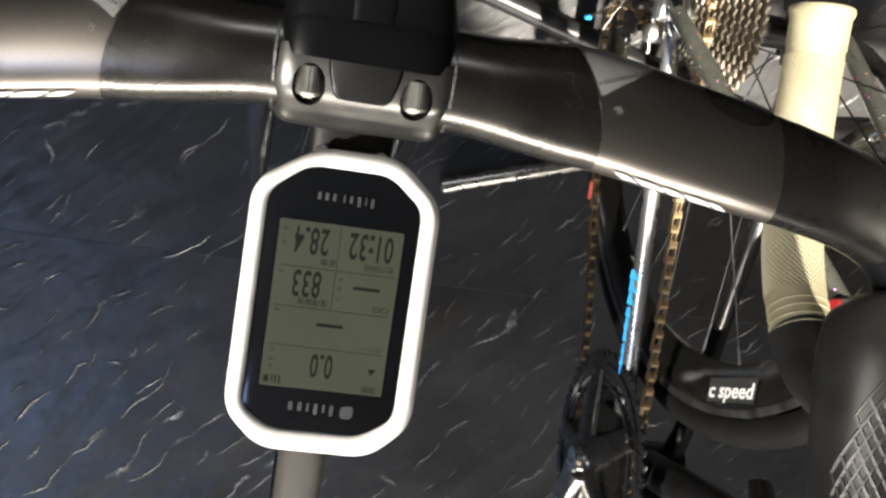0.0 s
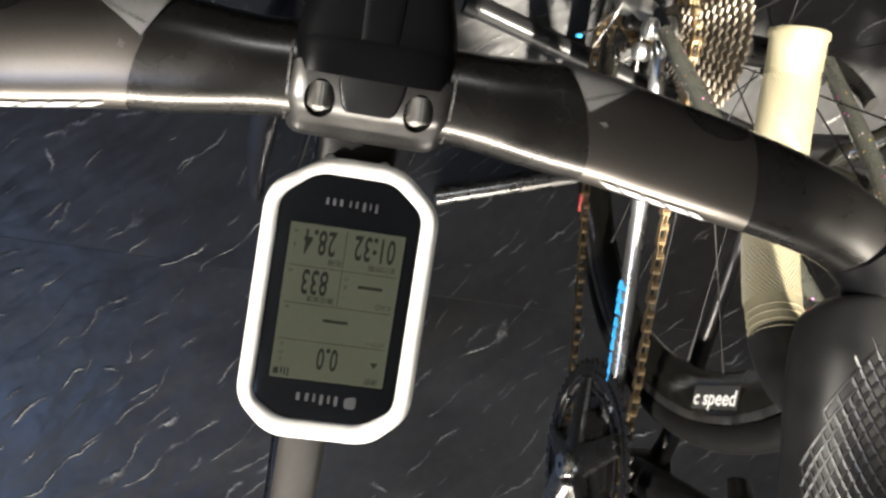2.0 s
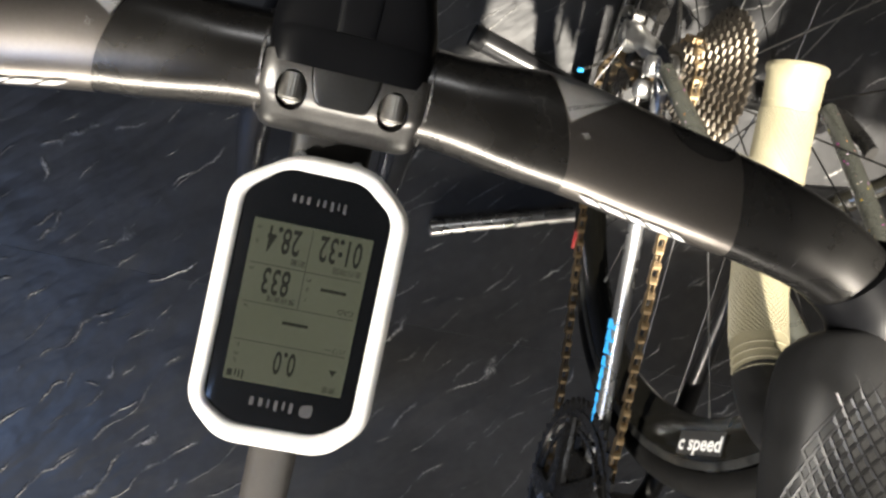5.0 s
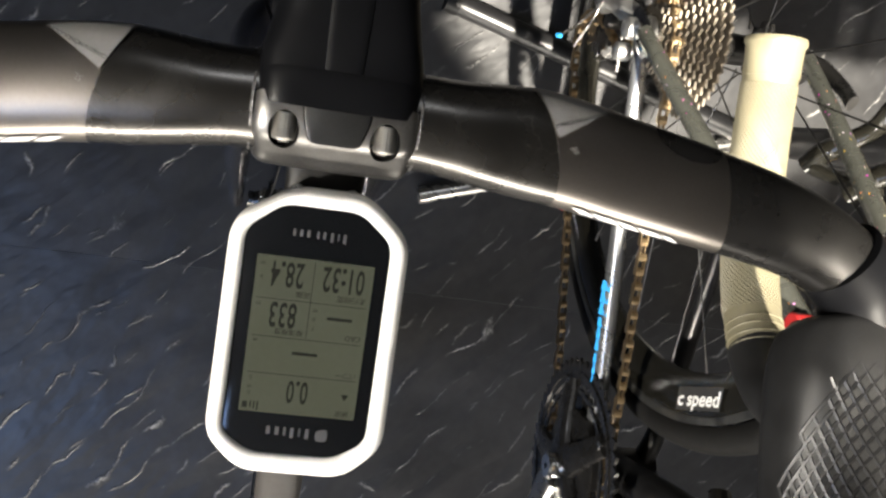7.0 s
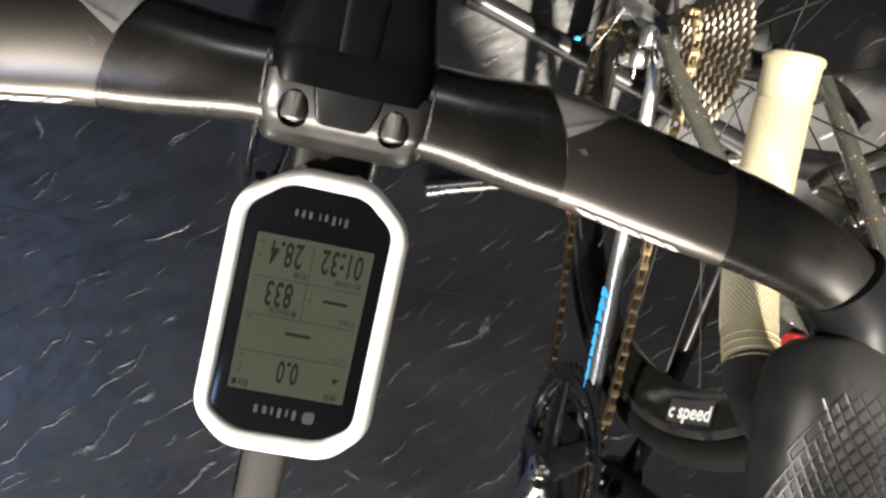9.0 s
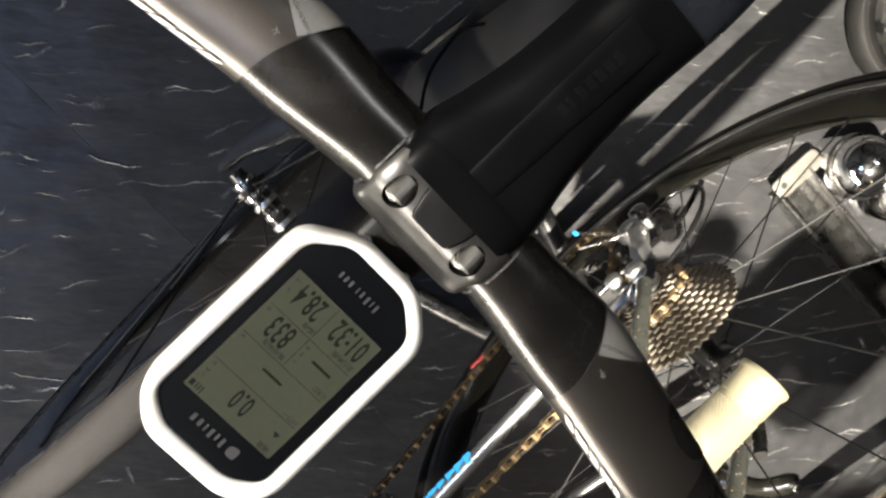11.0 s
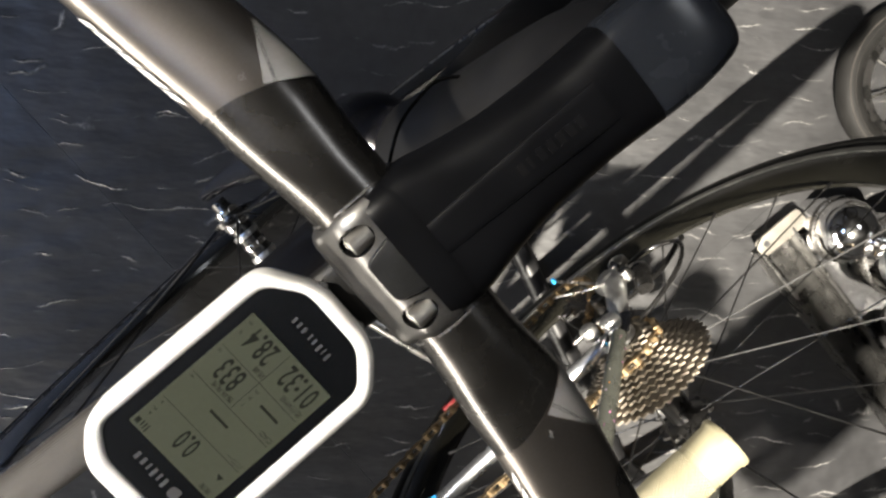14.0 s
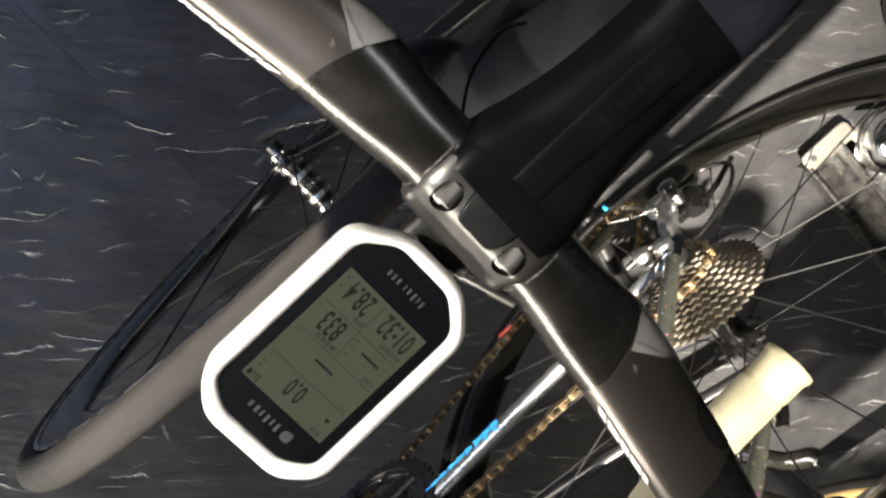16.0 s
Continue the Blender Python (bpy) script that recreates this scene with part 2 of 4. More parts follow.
def sweep(bm, rows, side, n=20, power=2.0, cap=True, closed=False):
    """A tube along rows of x, y, z, a, b: half widths across (towards side) and the other way, and where given the row's own power. power over 2 squares the section."""
    rows = np.array(rows, float)
    side, rings = Vector(side), []
    k = len(rows)
    for i in range(k):
        p = Vector(rows[i][:3])
        q0, q1 = rows[(i - 1) % k if closed else max(i - 1, 0)][:3], rows[(i + 1) % k if closed else min(i + 1, k - 1)][:3]
        t = (Vector(q1) - Vector(q0)).normalized()
        s = (side - t * side.dot(t)).normalized()
        u = t.cross(s)
        side = s
        a, b = rows[i][3], rows[i][4] if len(rows[i]) > 4 else rows[i][3]
        power = rows[i][5] if len(rows[i]) > 5 else power
        ring = []
        for j in range(n):
            w = 2 * math.pi * j / n
            c, d = math.cos(w), math.sin(w)
            ring.append(bm.verts.new(p + s * a * math.copysign(abs(c) ** (2 / power), c) + u * b * math.copysign(abs(d) ** (2 / power), d)))
        rings.append(ring)
    for r0, r1 in zip(rings, rings[1:] + (rings[:1] if closed else [])):
        for j in range(n):
            bm.faces.new((r0[j], r0[(j + 1) % n], r1[(j + 1) % n], r1[j]))
    if cap and not closed:
        bm.faces.new(rings[0][::-1]), bm.faces.new(rings[-1])
    return bm


def tube(bm, a, b, r, r2=None, n=14):
    """A straight tube with slightly eased ends."""
    a, b = Vector(a), Vector(b)
    r2 = r if r2 is None else r2
    d = (b - a).normalized()
    e = min(0.15 * r, 0.001)
    side = Vector((0, 0, 1)) if abs(d.z) < 0.8 else Vector((1, 0, 0))
    rows = [(*a, r - e), (*(a + d * e), r), (*(b - d * e), r2), (*b, r2 - e)]
    return sweep(bm, rows, side, n)


def lathe(bm, profile, n=64, axis="x", at=(0, 0, 0), closed=True):
    """Rows of radius and height turned about an axis; a closed profile gives a ring."""
    rings = []
    for j in range(n):
        w = 2 * math.pi * j / n
        c, s = math.cos(w), math.sin(w)
        ring = []
        for r, h in profile:
            v = {"x": (h, r * c, r * s), "y": (r * c, h, r * s), "z": (r * c, r * s, h)}[axis]
            ring.append(bm.verts.new(Vector(v) + Vector(at)))
        rings.append(ring)
    m = len(profile)
    for j in range(n):
        r0, r1 = rings[j], rings[(j + 1) % n]
        for i in range(m if closed else m - 1):
            bm.faces.new((r0[i], r0[(i + 1) % m], r1[(i + 1) % m], r1[i]))
    return bm


def prism(bm, outline, z0, z1, bevel=0.0, flip=None):
    """An outline in x, y pulled up from z0 to z1, its upper rim eased. flip: a matrix for the result."""
    c = Vector((sum(p[0] for p in outline) / len(outline), sum(p[1] for p in outline) / len(outline)))
    lay = [(0, z0), (0, z1)] if not bevel else [(0, z0), (0, z1 - bevel), (0.3 * bevel, z1 - 0.3 * bevel), (bevel, z1)]
    rings = []
    for inset, z in lay:
        ring = []
        for p in outline:
            d = Vector(p) - c
            q = c + d * (1 - inset / max(d.length, 1e-6))
            v = Vector((q.x, q.y, z))
            ring.append(bm.verts.new(flip @ v if flip else v))
        rings.append(ring)
    for r0, r1 in zip(rings, rings[1:]):
        for j in range(len(r0)):
            bm.faces.new((r0[j], r0[(j + 1) % len(r0)], r1[(j + 1) % len(r0)], r1[j]))
    bm.faces.new(rings[0][::-1]), bm.faces.new(rings[-1])
    return bm


def box(bm, lo, hi, m=None, ease=0.0):
    """A box between two corners with eased edges."""
    made = bmesh.ops.create_cube(bm, size=1)["verts"]
    for v in made:
        v.co = Vector([lo[i] + (v.co[i] + 0.5) * (hi[i] - lo[i]) for i in range(3)])
    if ease:
        edges = list({e for v in made for e in v.link_edges})
        made = bmesh.ops.bevel(bm, geom=edges, offset=ease, segments=2, profile=0.6, affect="EDGES")["verts"]
    if m:
        for v in set(made):
            v.co = m @ v.co
    return bm


def rounded(outline, r, steps=5):
    """The outline with its corners rounded."""
    out, k = [], len(outline)
    for i in range(k):
        a, b, c = (Vector(outline[j % k]) for j in (i - 1, i, i + 1))
        q = min(r, 0.45 * (a - b).length, 0.45 * (c - b).length)
        p0, p1 = b + (a - b).normalized() * q, b + (c - b).normalized() * q
        for u in np.linspace(0, 1, steps):
            out.append(tuple(p0 * (1 - u) ** 2 + b * 2 * u * (1 - u) + p1 * u * u))
    return out


def words(name, text, material, parent, m, height, stretch=1.0, align="CENTER", label="", bold=0.0):
    """Flat printed characters at the pose m; height of a capital in metres."""
    cu = bpy.data.curves.new(name, "FONT")
    cu.body, cu.align_x, cu.align_y, cu.size, cu.resolution_u = text, align, "CENTER", height / 0.7, 3
    cu.extrude, cu.offset = 0.00002, bold
    tmp = new(name, cu)
    me = bpy.data.meshes.new_from_object(tmp.evaluated_get(bpy.context.evaluated_depsgraph_get()))
    bpy.data.objects.remove(tmp)
    me.transform(Matrix.Diagonal((stretch, 1, 1, 1)))
    me.materials.clear()
    me.materials.append(material)
    ob = new(name, me)
    ob.parent = parent
    ob.matrix_basis = m
    return tagged(ob, label)


# ---- the room ----
def room():
    bm = bmesh.new()
    box(bm, (-3.2, -3.2, -0.06), (3.2, 3.2, -0.006))
    tagged(part("floor", bm, JOINT, smooth=False), "dark joint bed under the slate tiles", "floor", kind="structure")
    for name, lo, hi in (("wall_north", (-3.3, 3.2, 0), (3.3, 3.3, 2.8)), ("wall_south", (-3.3, -3.3, 0), (3.3, -3.2, 2.8)),
                         ("wall_east", (3.2, -3.2, 0), (3.3, 3.2, 2.8)), ("wall_west", (-3.3, -3.2, 0), (-3.2, 3.2, 2.8))):
        bm = bmesh.new()
        box(bm, lo, hi)
        tagged(part(name, bm, WALLPAINT, smooth=False), "plain grey painted shop wall", "wall", kind="structure")
    bm = bmesh.new()
    box(bm, (-3.3, -3.3, 2.8), (3.3, 3.3, 2.9))
    tagged(part("ceiling", bm, WALLPAINT, smooth=False), "plain grey painted ceiling", "ceiling", kind="structure")


room()


# ---- the road bike with the handlebar ----
bike = tagged(empty("road_bike", pose(0, 0, 0)), "black road bike with satin carbon drop handlebar", "bicycle")

# centre line of the bar: x, y, z, half width, half height
BAR = [(0, 0.0727, 0.902, 0.0155, 0.0155), (0.026, 0.0727, 0.902, 0.0155, 0.0155), (0.038, 0.0721, 0.902, 0.0159, 0.0156), (0.050, 0.0716, 0.902, 0.0172, 0.0152),
       (0.062, 0.0712, 0.902, 0.0182, 0.0145), (0.078, 0.0697, 0.902, 0.0181, 0.0134), (0.10, 0.0662, 0.901, 0.0178, 0.0126),
       (0.125, 0.0623, 0.900, 0.0172, 0.0124), (0.150, 0.0578, 0.898, 0.0165, 0.0126), (0.172, 0.0518, 0.896, 0.0156, 0.0134),
       (0.190, 0.0420, 0.894, 0.0148, 0.0144), (0.204, 0.0260, 0.891, 0.0135, 0.0135), (0.211, 0.0080, 0.884, 0.0125, 0.0125),
       (0.215, -0.012, 0.866, 0.012, 0.012), (0.218, -0.0245, 0.842, 0.012, 0.012), (0.2195, -0.0250, 0.815, 0.012, 0.012),
       (0.2205, -0.012, 0.790, 0.012, 0.012), (0.2210, 0.012, 0.771, 0.012, 0.012), (0.2215, 0.045, 0.757, 0.012, 0.012),
       (0.2210, 0.09, 0.751, 0.012, 0.012), (0.2205, 0.140, 0.749, 0.012, 0.012)]
line = spline(BAR, 8)
x_of = [r[0] for r in line]
first_drop = 13 * 8


def clamp_edge(q):
    """Where the black middle ends: further out at the front (q -1) than at the back (q 1)."""
    return 0.0708 - 0.0076 * q - 0.0028 * q * q


def wing_edge(q):
    return 0.1325 - 0.0052 * q


def bar_skin(bm, s, x_from, x_to, steps, n=44, grow=0.0):
    """The bar's skin on side s between two slanted edges, each given by the place q across the bar."""
    rings = []
    for i in range(steps + 1):
        ring = []
        for j in range(n):
            w = 2 * math.pi * j / n
            c, d = math.cos(w), math.sin(w)
            q = math.copysign(abs(c) ** (2 / 2.25), c)
            x = x_from(q) + (x_to(q) - x_from(q)) * i / steps
            r = [float(np.interp(x, x_of[:first_drop], line[:first_drop, k])) for k in range(5)]
            ahead = float(np.interp(x + 0.003, x_of[:first_drop], line[:first_drop, 1])) - float(np.interp(x - 0.003, x_of[:first_drop], line[:first_drop, 1]))
            lean = Vector((-ahead, 0.006)).normalized()
            a, b = q * (r[3] + grow), math.copysign(abs(d) ** (2 / 2.25), d) * (r[4] + grow)
            ring.append(bm.verts.new((s * (r[0] + lean.x * a), r[1] + lean.y * a, r[2] + b)))
        rings.append(ring)
    for r0, r1 in zip(rings, rings[1:]):
        for j in range(n):
            bm.faces.new((r0[j], r0[(j + 1) % n], r1[(j + 1) % n], r1[j]))
    bm.faces.new(rings[0][::-1]), bm.faces.new(rings[-1])
    return bm


def mirrored(rows):
    return [(-r[0], *r[1:]) for r in rows][::-1]


for s in (1, -1):
    part("bar_clamp_section", bar_skin(bmesh.new(), s, lambda q: 0.0, clamp_edge, 30), CLAMPBAR, bike, "scuffed black carbon clamp section")
    part("bar_top", bar_skin(bmesh.new(), s, lambda q: clamp_edge(q) - 0.0006, wing_edge, 24, grow=0.00012), CARBON, bike, "grey satin carbon wing")
    tail = [tuple(r) for r in line[: first_drop + 1 + 8 * 8] if r[0] > 0.158 or r[2] < 0.88]
    bm = bar_skin(bmesh.new(), s, wing_edge, lambda q: 0.160, 8)
    sweep(bm, tail if s > 0 else mirrored(tail), (0, 1, 0), 44, 2.25)
    part("bar_bend", bm, BLACKBAR, bike, "black bar bend")


def top_point(x, y_off, lift=0.0):
    """A point on the upper skin of the bar, by its x and its distance behind the centre line."""
    c = [float(np.interp(abs(x), x_of[:first_drop], line[:first_drop, k])) for k in range(5)]
    c[3] *= 1.02
    q = max(-0.999, min(0.999, y_off / (c[3] + 0.0004)))
    return Vector((x, c[1] + y_off, c[2] + (c[4] + 0.0004) * (1 - abs(q) ** 2.25) ** (1 / 2.25) + lift))


def skin(name, outline, material, lift=0.0003, label="", cells=10):
    """A thin decal that lies on the bar: outline gives for u 0..1 the two ends (x, y_off) of a line across it."""
    bm = bmesh.new()
    grid = []
    for i in range(cells + 1):
        a, b = outline(i / cells)
        grid.append([bm.verts.new(top_point(a[0] + (b[0] - a[0]) * j / cells, a[1] + (b[1] - a[1]) * j / cells, lift)) for j in range(cells + 1)])
    for r0, r1 in zip(grid, grid[1:]):
        for j in range(cells):
            try:
                bm.faces.new((r0[j], r0[j + 1], r1[j + 1], r1[j]))
            except ValueError:
                pass
    return part(name, bm, material, bike, label)


for s in (1, -1):
    skin("decal", lambda u: ((s * (0.0620 + 0.0075 * u), 0.0176 - 0.0136 * u), (s * (0.0870 - 0.0172 * u), 0.0170 - 0.0130 * u)), DECAL, 0.0005, "silver triangular decal", 16)
    skin("cable_port", lambda u: ((s * (0.1165 - 0.0125 * math.sqrt(max(0, 1 - (1 - u) ** 2))), 0.0172 - 0.0085 * u * 0 - 0.0075 * (1 - u)), (s * (0.1165 + 0.0125 * math.sqrt(max(0, 1 - (1 - u) ** 2))), 0.0172 - 0.0075 * (1 - u))), BLACKBAR, 0.0003, "dark rounded cable port")
    # maker's lettering along the front edge as slanted bars
    for x0, wide in ((0.0790, 0.0052), (0.0860, 0.0080), (0.0955, 0.0058), (0.1030, 0.0076), (0.1120, 0.0040)):
        skin("maker_bar", lambda u: ((s * (x0 + 0.004 * u), -0.0165 - 0.0013 * u), (s * (x0 + wide + 0.004 * u), -0.0165 - 0.0013 * u)), WHITEINK, 0.0004, "white printed bar", 4)
for s, text, x in ((1, "CARBON MONOCOQUE", 0.0815), (-1, "CARBON MONOCOQUE", -0.0815)):
    p, q = top_point(x, 0.0100, 0.0006), top_point(x, 0.0130, 0.0006)
    up = (q - p).normalized()
    across = (top_point(x + 0.004, 0.0112, 0.0006) - top_point(x - 0.004, 0.0112, 0.0006)).normalized()
    ax_x = (-across * 0.87 - up * 0.49 * s).normalized()
    nz = across.cross(up).normalized()
    ax_y = nz.cross(ax_x)
    m = Matrix((ax_x, ax_y, nz)).transposed().to_4x4()
    m.translation = top_point(s * 0.0768, 0.0114, 0.0009)
    words("decal_lettering", text, DARKINK, bike, m, 0.0013, 1.0, label="small dark lettering")
    m = m.copy()
    m.translation = top_point(s * 0.0752, 0.0012, 0.0008)
    words("size_lettering", "SL", DECAL, bike, m, 0.0021, 1.0, label="small white lettering")

# stem
stem_rows = [(0, 0.0785, 0.9040, 0.0248, 0.0186, 5.5), (0, 0.090, 0.9046, 0.0246, 0.0186, 5.0), (0, 0.103, 0.9065, 0.0218, 0.0179, 4.2), (0, 0.120, 0.9092, 0.0193, 0.0173, 3.4),
             (0, 0.140, 0.912, 0.0184, 0.0170, 3.0), (0, 0.152, 0.914, 0.0184, 0.0172, 3.0), (0, 0.160, 0.915, 0.0185, 0.0175, 3.4), (0, 0.1640, 0.9155, 0.0185, 0.0176, 3.8)]
bm = bmesh.new()
sweep(bm, spline(stem_rows, 5), (1, 0, 0), 52)
part("stem", bm, STEMBLACK, bike, "matt black alloy stem")
bm = bmesh.new()
cap = [(0, 0.1650, 0.9150, 0.0172, 0.0165), (0, 0.1656, 0.9153, 0.0183, 0.0174), (0, 0.178, 0.9165, 0.0183, 0.0172), (0, 0.188, 0.9172, 0.0174, 0.0162), (0, 0.1945, 0.9175, 0.0158, 0.0142), (0, 0.1980, 0.9175, 0.0125, 0.0100)]
sweep(bm, spline(cap, 4), (1, 0, 0), 52, 4.6)
part("stem_cap", bm, CAPBLACK, bike, "satin black stem end cover")

bm = bmesh.new()
sweep(bm, [(0, 0.084, 0.9222, 0.0058, 0.0014), (0, 0.10, 0.9236, 0.0062, 0.0016), (0, 0.13, 0.9274, 0.0070, 0.0014), (0, 0.150, 0.9304, 0.0074, 0.0012)], (1, 0, 0), 16, 4)
part("stem_ridge", bm, STEMBLACK, bike, "flat raised band on the stem")
for k in range(7):
    bm = bmesh.new()
    w = 0.0024 if k != 1 else 0.0014
    box(bm, (-0.0020, 0.116 + 0.0038 * k, 0.0), (0.0020, 0.116 + 0.0038 * k + w, 0.0001), Matrix.Translation((0, 0, 0.9265)) @ Matrix.Translation((0, 0.112, 0)) @ Matrix.Rotation(radians(7.5), 4, "X") @ Matrix.Translation((0, -0.112, 0)))
    part("maker_bar", bm, FAINT, bike, "faint black printed bar", smooth=False)

# faceplate, with two pockets cut for its bolts
bm = bmesh.new()
section = spline([(0.0760, 0.9200), (0.0700, 0.9203), (0.0645, 0.9192), (0.0612, 0.9168), (0.0588, 0.9125), (0.0562, 0.9085), (0.0540, 0.9060), (0.0530, 0.9020), (0.0540, 0.8960), (0.0590, 0.8890), (0.0680, 0.8850), (0.0760, 0.8845)], 3)
rings = []
for x, d in ((-0.0250, 0.0046), (-0.0247, 0.0030), (-0.0238, 0.0016), (-0.0222, 0.0006), (-0.0200, 0.0001), (0, -0.0001), (0.0200, 0.0001), (0.0222, 0.0006), (0.0238, 0.0016), (0.0247, 0.0030), (0.0250, 0.0046)):
    ring = []
    for y, z in section:
        out = Vector((y - 0.0690, z - 0.9020))
        out -= out.normalized() * d
        ring.append(bm.verts.new((x, 0.0690 + out.x, 0.9020 + out.y)))
    rings.append(ring)
for r0, r1 in zip(rings, rings[1:]):
    for k in range(len(r0)):
        bm.faces.new((r0[k], r0[(k + 1) % len(r0)], r1[(k + 1) % len(r0)], r1[k]))
bm.faces.new(rings[0][::-1]), bm.faces.new(rings[-1])
plate = part("faceplate", bm, FACEGREY, bike, "satin grey forged faceplate")
cutters = []
for s in (-1, 1):
    bm = bmesh.new()
    m = Matrix.Translation((s * 0.0153, 0.0635, 0.923)) @ Matrix.Rotation(radians(12), 4, "X")
    lathe(bm, [(0.0001, -0.0150), (0.0045, -0.0150), (0.0047, 0.02), (0.0001, 0.02)], 28, "z", closed=False)
    bmesh.ops.transform(bm, matrix=m @ Matrix.Diagonal((1.03, 1.42, 1, 1)), verts=bm.verts)
    bmesh.ops.remove_doubles(bm, verts=bm.verts, dist=0.0003)
    cutters.append(part("cutter", bm, STEMBLACK))
bm = bmesh.new()
prism(bm, rounded([(-0.0078, 0.0615), (0.0078, 0.0615), (0.0105, 0.0705), (0.0105, 0.095), (-0.0105, 0.095), (-0.0105, 0.0705)], 0.003), 0.9175, 0.95)
cutters.append(part("cutter", bm, STEMBLACK))
# Bolt pocket walls take the cutters' black: the recess shade is put in as colour.
for c in cutters:
    mod = plate.modifiers.new("cut", "BOOLEAN")
    mod.object, mod.operation, mod.solver, mod.material_mode = c, "DIFFERENCE", "EXACT", "TRANSFER"
mesh = bpy.data.meshes.new_from_object(plate.evaluated_get(bpy.context.evaluated_depsgraph_get()))
plate.modifiers.clear()
plate.data = mesh
mesh.set_sharp_from_angle(angle=radians(35))
for c in cutters:
    bpy.data.objects.remove(c)
bm = bmesh.new()
prism(bm, rounded([(-0.0077, 0.0617), (0.0077, 0.0617), (0.0102, 0.0707), (0.0102, 0.080), (-0.0102, 0.080), (-0.0102, 0.0707)], 0.003), 0.910, 0.9204, 0.0008)
for v in bm.verts:
    v.co.z -= 0.12 * max(0.0, 0.0707 - v.co.y)
part("faceplate_inset", bm, RUBBER, bike, "matt black inset between the bolts")
bm = bmesh.new()
sweep(bm, [(0, 0.0742, 0.9038, 0.0241, 0.0174), (0, 0.0748, 0.9038, 0.0247, 0.0182), (0, 0.0830, 0.9050, 0.0249, 0.0186), (0, 0.0835, 0.9050, 0.0242, 0.0182)], (1, 0, 0), 44, 5.0)
part("clamp_bridge", bm, STEMBLACK, bike, "matt black edge of the clamp")
for s in (-1, 1):
    bm = bmesh.new()
    n, rings = 48, []
    for y, r in ((-0.0040, 0.0026), (-0.0039, 0.0031), (-0.0034, 0.0035), (0.0040, 0.0035), (0.0044, 0.0030)):
        rings.append([bm.verts.new((s * 0.0153 + (r - 0.00013 * (j % 2)) * math.cos(2 * math.pi * j / n), 0.0658 + y, 0.9180 - 0.22 * y + (r - 0.00013 * (j % 2)) * math.sin(2 * math.pi * j / n))) for j in range(n)])
    for r0, r1 in zip(rings, rings[1:]):
        for j in range(n):
            bm.faces.new((r0[j], r0[(j + 1) % n], r1[(j + 1) % n], r1[j]))
    bm.faces.new(rings[0]), bm.faces.new(rings[-1])
    part("bolt", bm, BOLT, bike, "round steel bolt head")


for s in (-1, 1):
    bm = bmesh.new()
    sweep(bm, [(s * 0.0249, 0.0727, 0.902, 0.0150), (s * 0.0251, 0.0727, 0.902, 0.0160), (s * 0.0258, 0.0727, 0.902, 0.0160), (s * 0.0260, 0.0727, 0.902, 0.0155)], (0, 1, 0), 60)
    part("clamp_grit", bm, SPECK, bike, "silver speckled grip paste at the clamp")


# levers, hoods and drop grips
def hood(s):
    rows = [(0.2030, 0.0225, 0.890, 0.0185, 0.0180), (0.2030, 0.017, 0.892, 0.0235, 0.0205), (0.2030, 0.004, 0.894, 0.0265, 0.0220), (0.2035, -0.016, 0.896, 0.0262, 0.0215),
            (0.2045, -0.040, 0.899, 0.0250, 0.0210), (0.2055, -0.062, 0.905, 0.0240, 0.0220), (0.2060, -0.083, 0.914, 0.0235, 0.0240), (0.2060, -0.100, 0.924, 0.019, 0.020), (0.2060, -0.108, 0.930, 0.010, 0.012)]
    rows = [(s * (r[0] - 0.0065), *r[1:]) for r in rows]
    bm = bmesh.new()
    sweep(bm, spline(rows, 5), (1, 0, 0), 36, 2.4)
    h = part("brake_hood", bm, RUBBER, bike, "black rubber hood with a raised diamond grid")
    # raised diamond ribs over the upper skin
    rr = spline(rows, 12)

    def on(y, u):
        k = min(range(len(rr)), key=lambda i: abs(rr[i][1] - y))
        c = rr[k]
        return Vector((c[0] + c[3] * math.copysign(abs(math.cos(u)) ** (2 / 2.4), math.cos(u)), y, c[2] + c[4] * abs(math.sin(u)) ** (2 / 2.4)))
    bm = bmesh.new()
    for way in (1, -1):
        for k in range(-14, 26):
            pts = []
            for i in range(15):
                u = radians(20) + radians(144) * i / 14
                y = 0.000 - 0.0072 * k - way * (i - 7) * 0.0072
                inner = i if s > 0 else 14 - i
                if -0.092 < y < min(0.0190, 0.076 - 0.0098 * max(0, inner - 3)):
                    pts.append((*on(y, u), 0.0008))
            if len(pts) > 2:
                sweep(bm, pts, (0, 0, 1), 5)
    tagged(part("grip_ribs", bm, RIBS, h, "raised diamond ribs"), kind="stuff")
    bm = bmesh.new()
    lever = [(s * 0.206, -0.070, 0.893, 0.009, 0.006), (s * 0.206, -0.098, 0.880, 0.010, 0.005), (s * 0.207, -0.108, 0.850, 0.010, 0.004), (s * 0.212, -0.098, 0.810, 0.008, 0.004), (s * 0.217, -0.085, 0.785, 0.006, 0.0035)]
    sweep(bm, spline(lever, 6), (1, 0, 0), 16)
    part("brake_lever", bm, BLACKBAR, bike, "black brake lever blade")
    bm = bmesh.new()
    band = [(s * 0.1845, 0.0475, 0.896, 0.0168, 0.0163), (s * 0.1965, 0.0375, 0.894, 0.0168, 0.0165), (s * 0.2035, 0.024, 0.893, 0.0168, 0.0168)]
    sweep(bm, spline(band, 6), (0, 1, 0), 28)
    part("hood_collar", bm, STEMBLACK, bike, "matt black collar behind the hood")


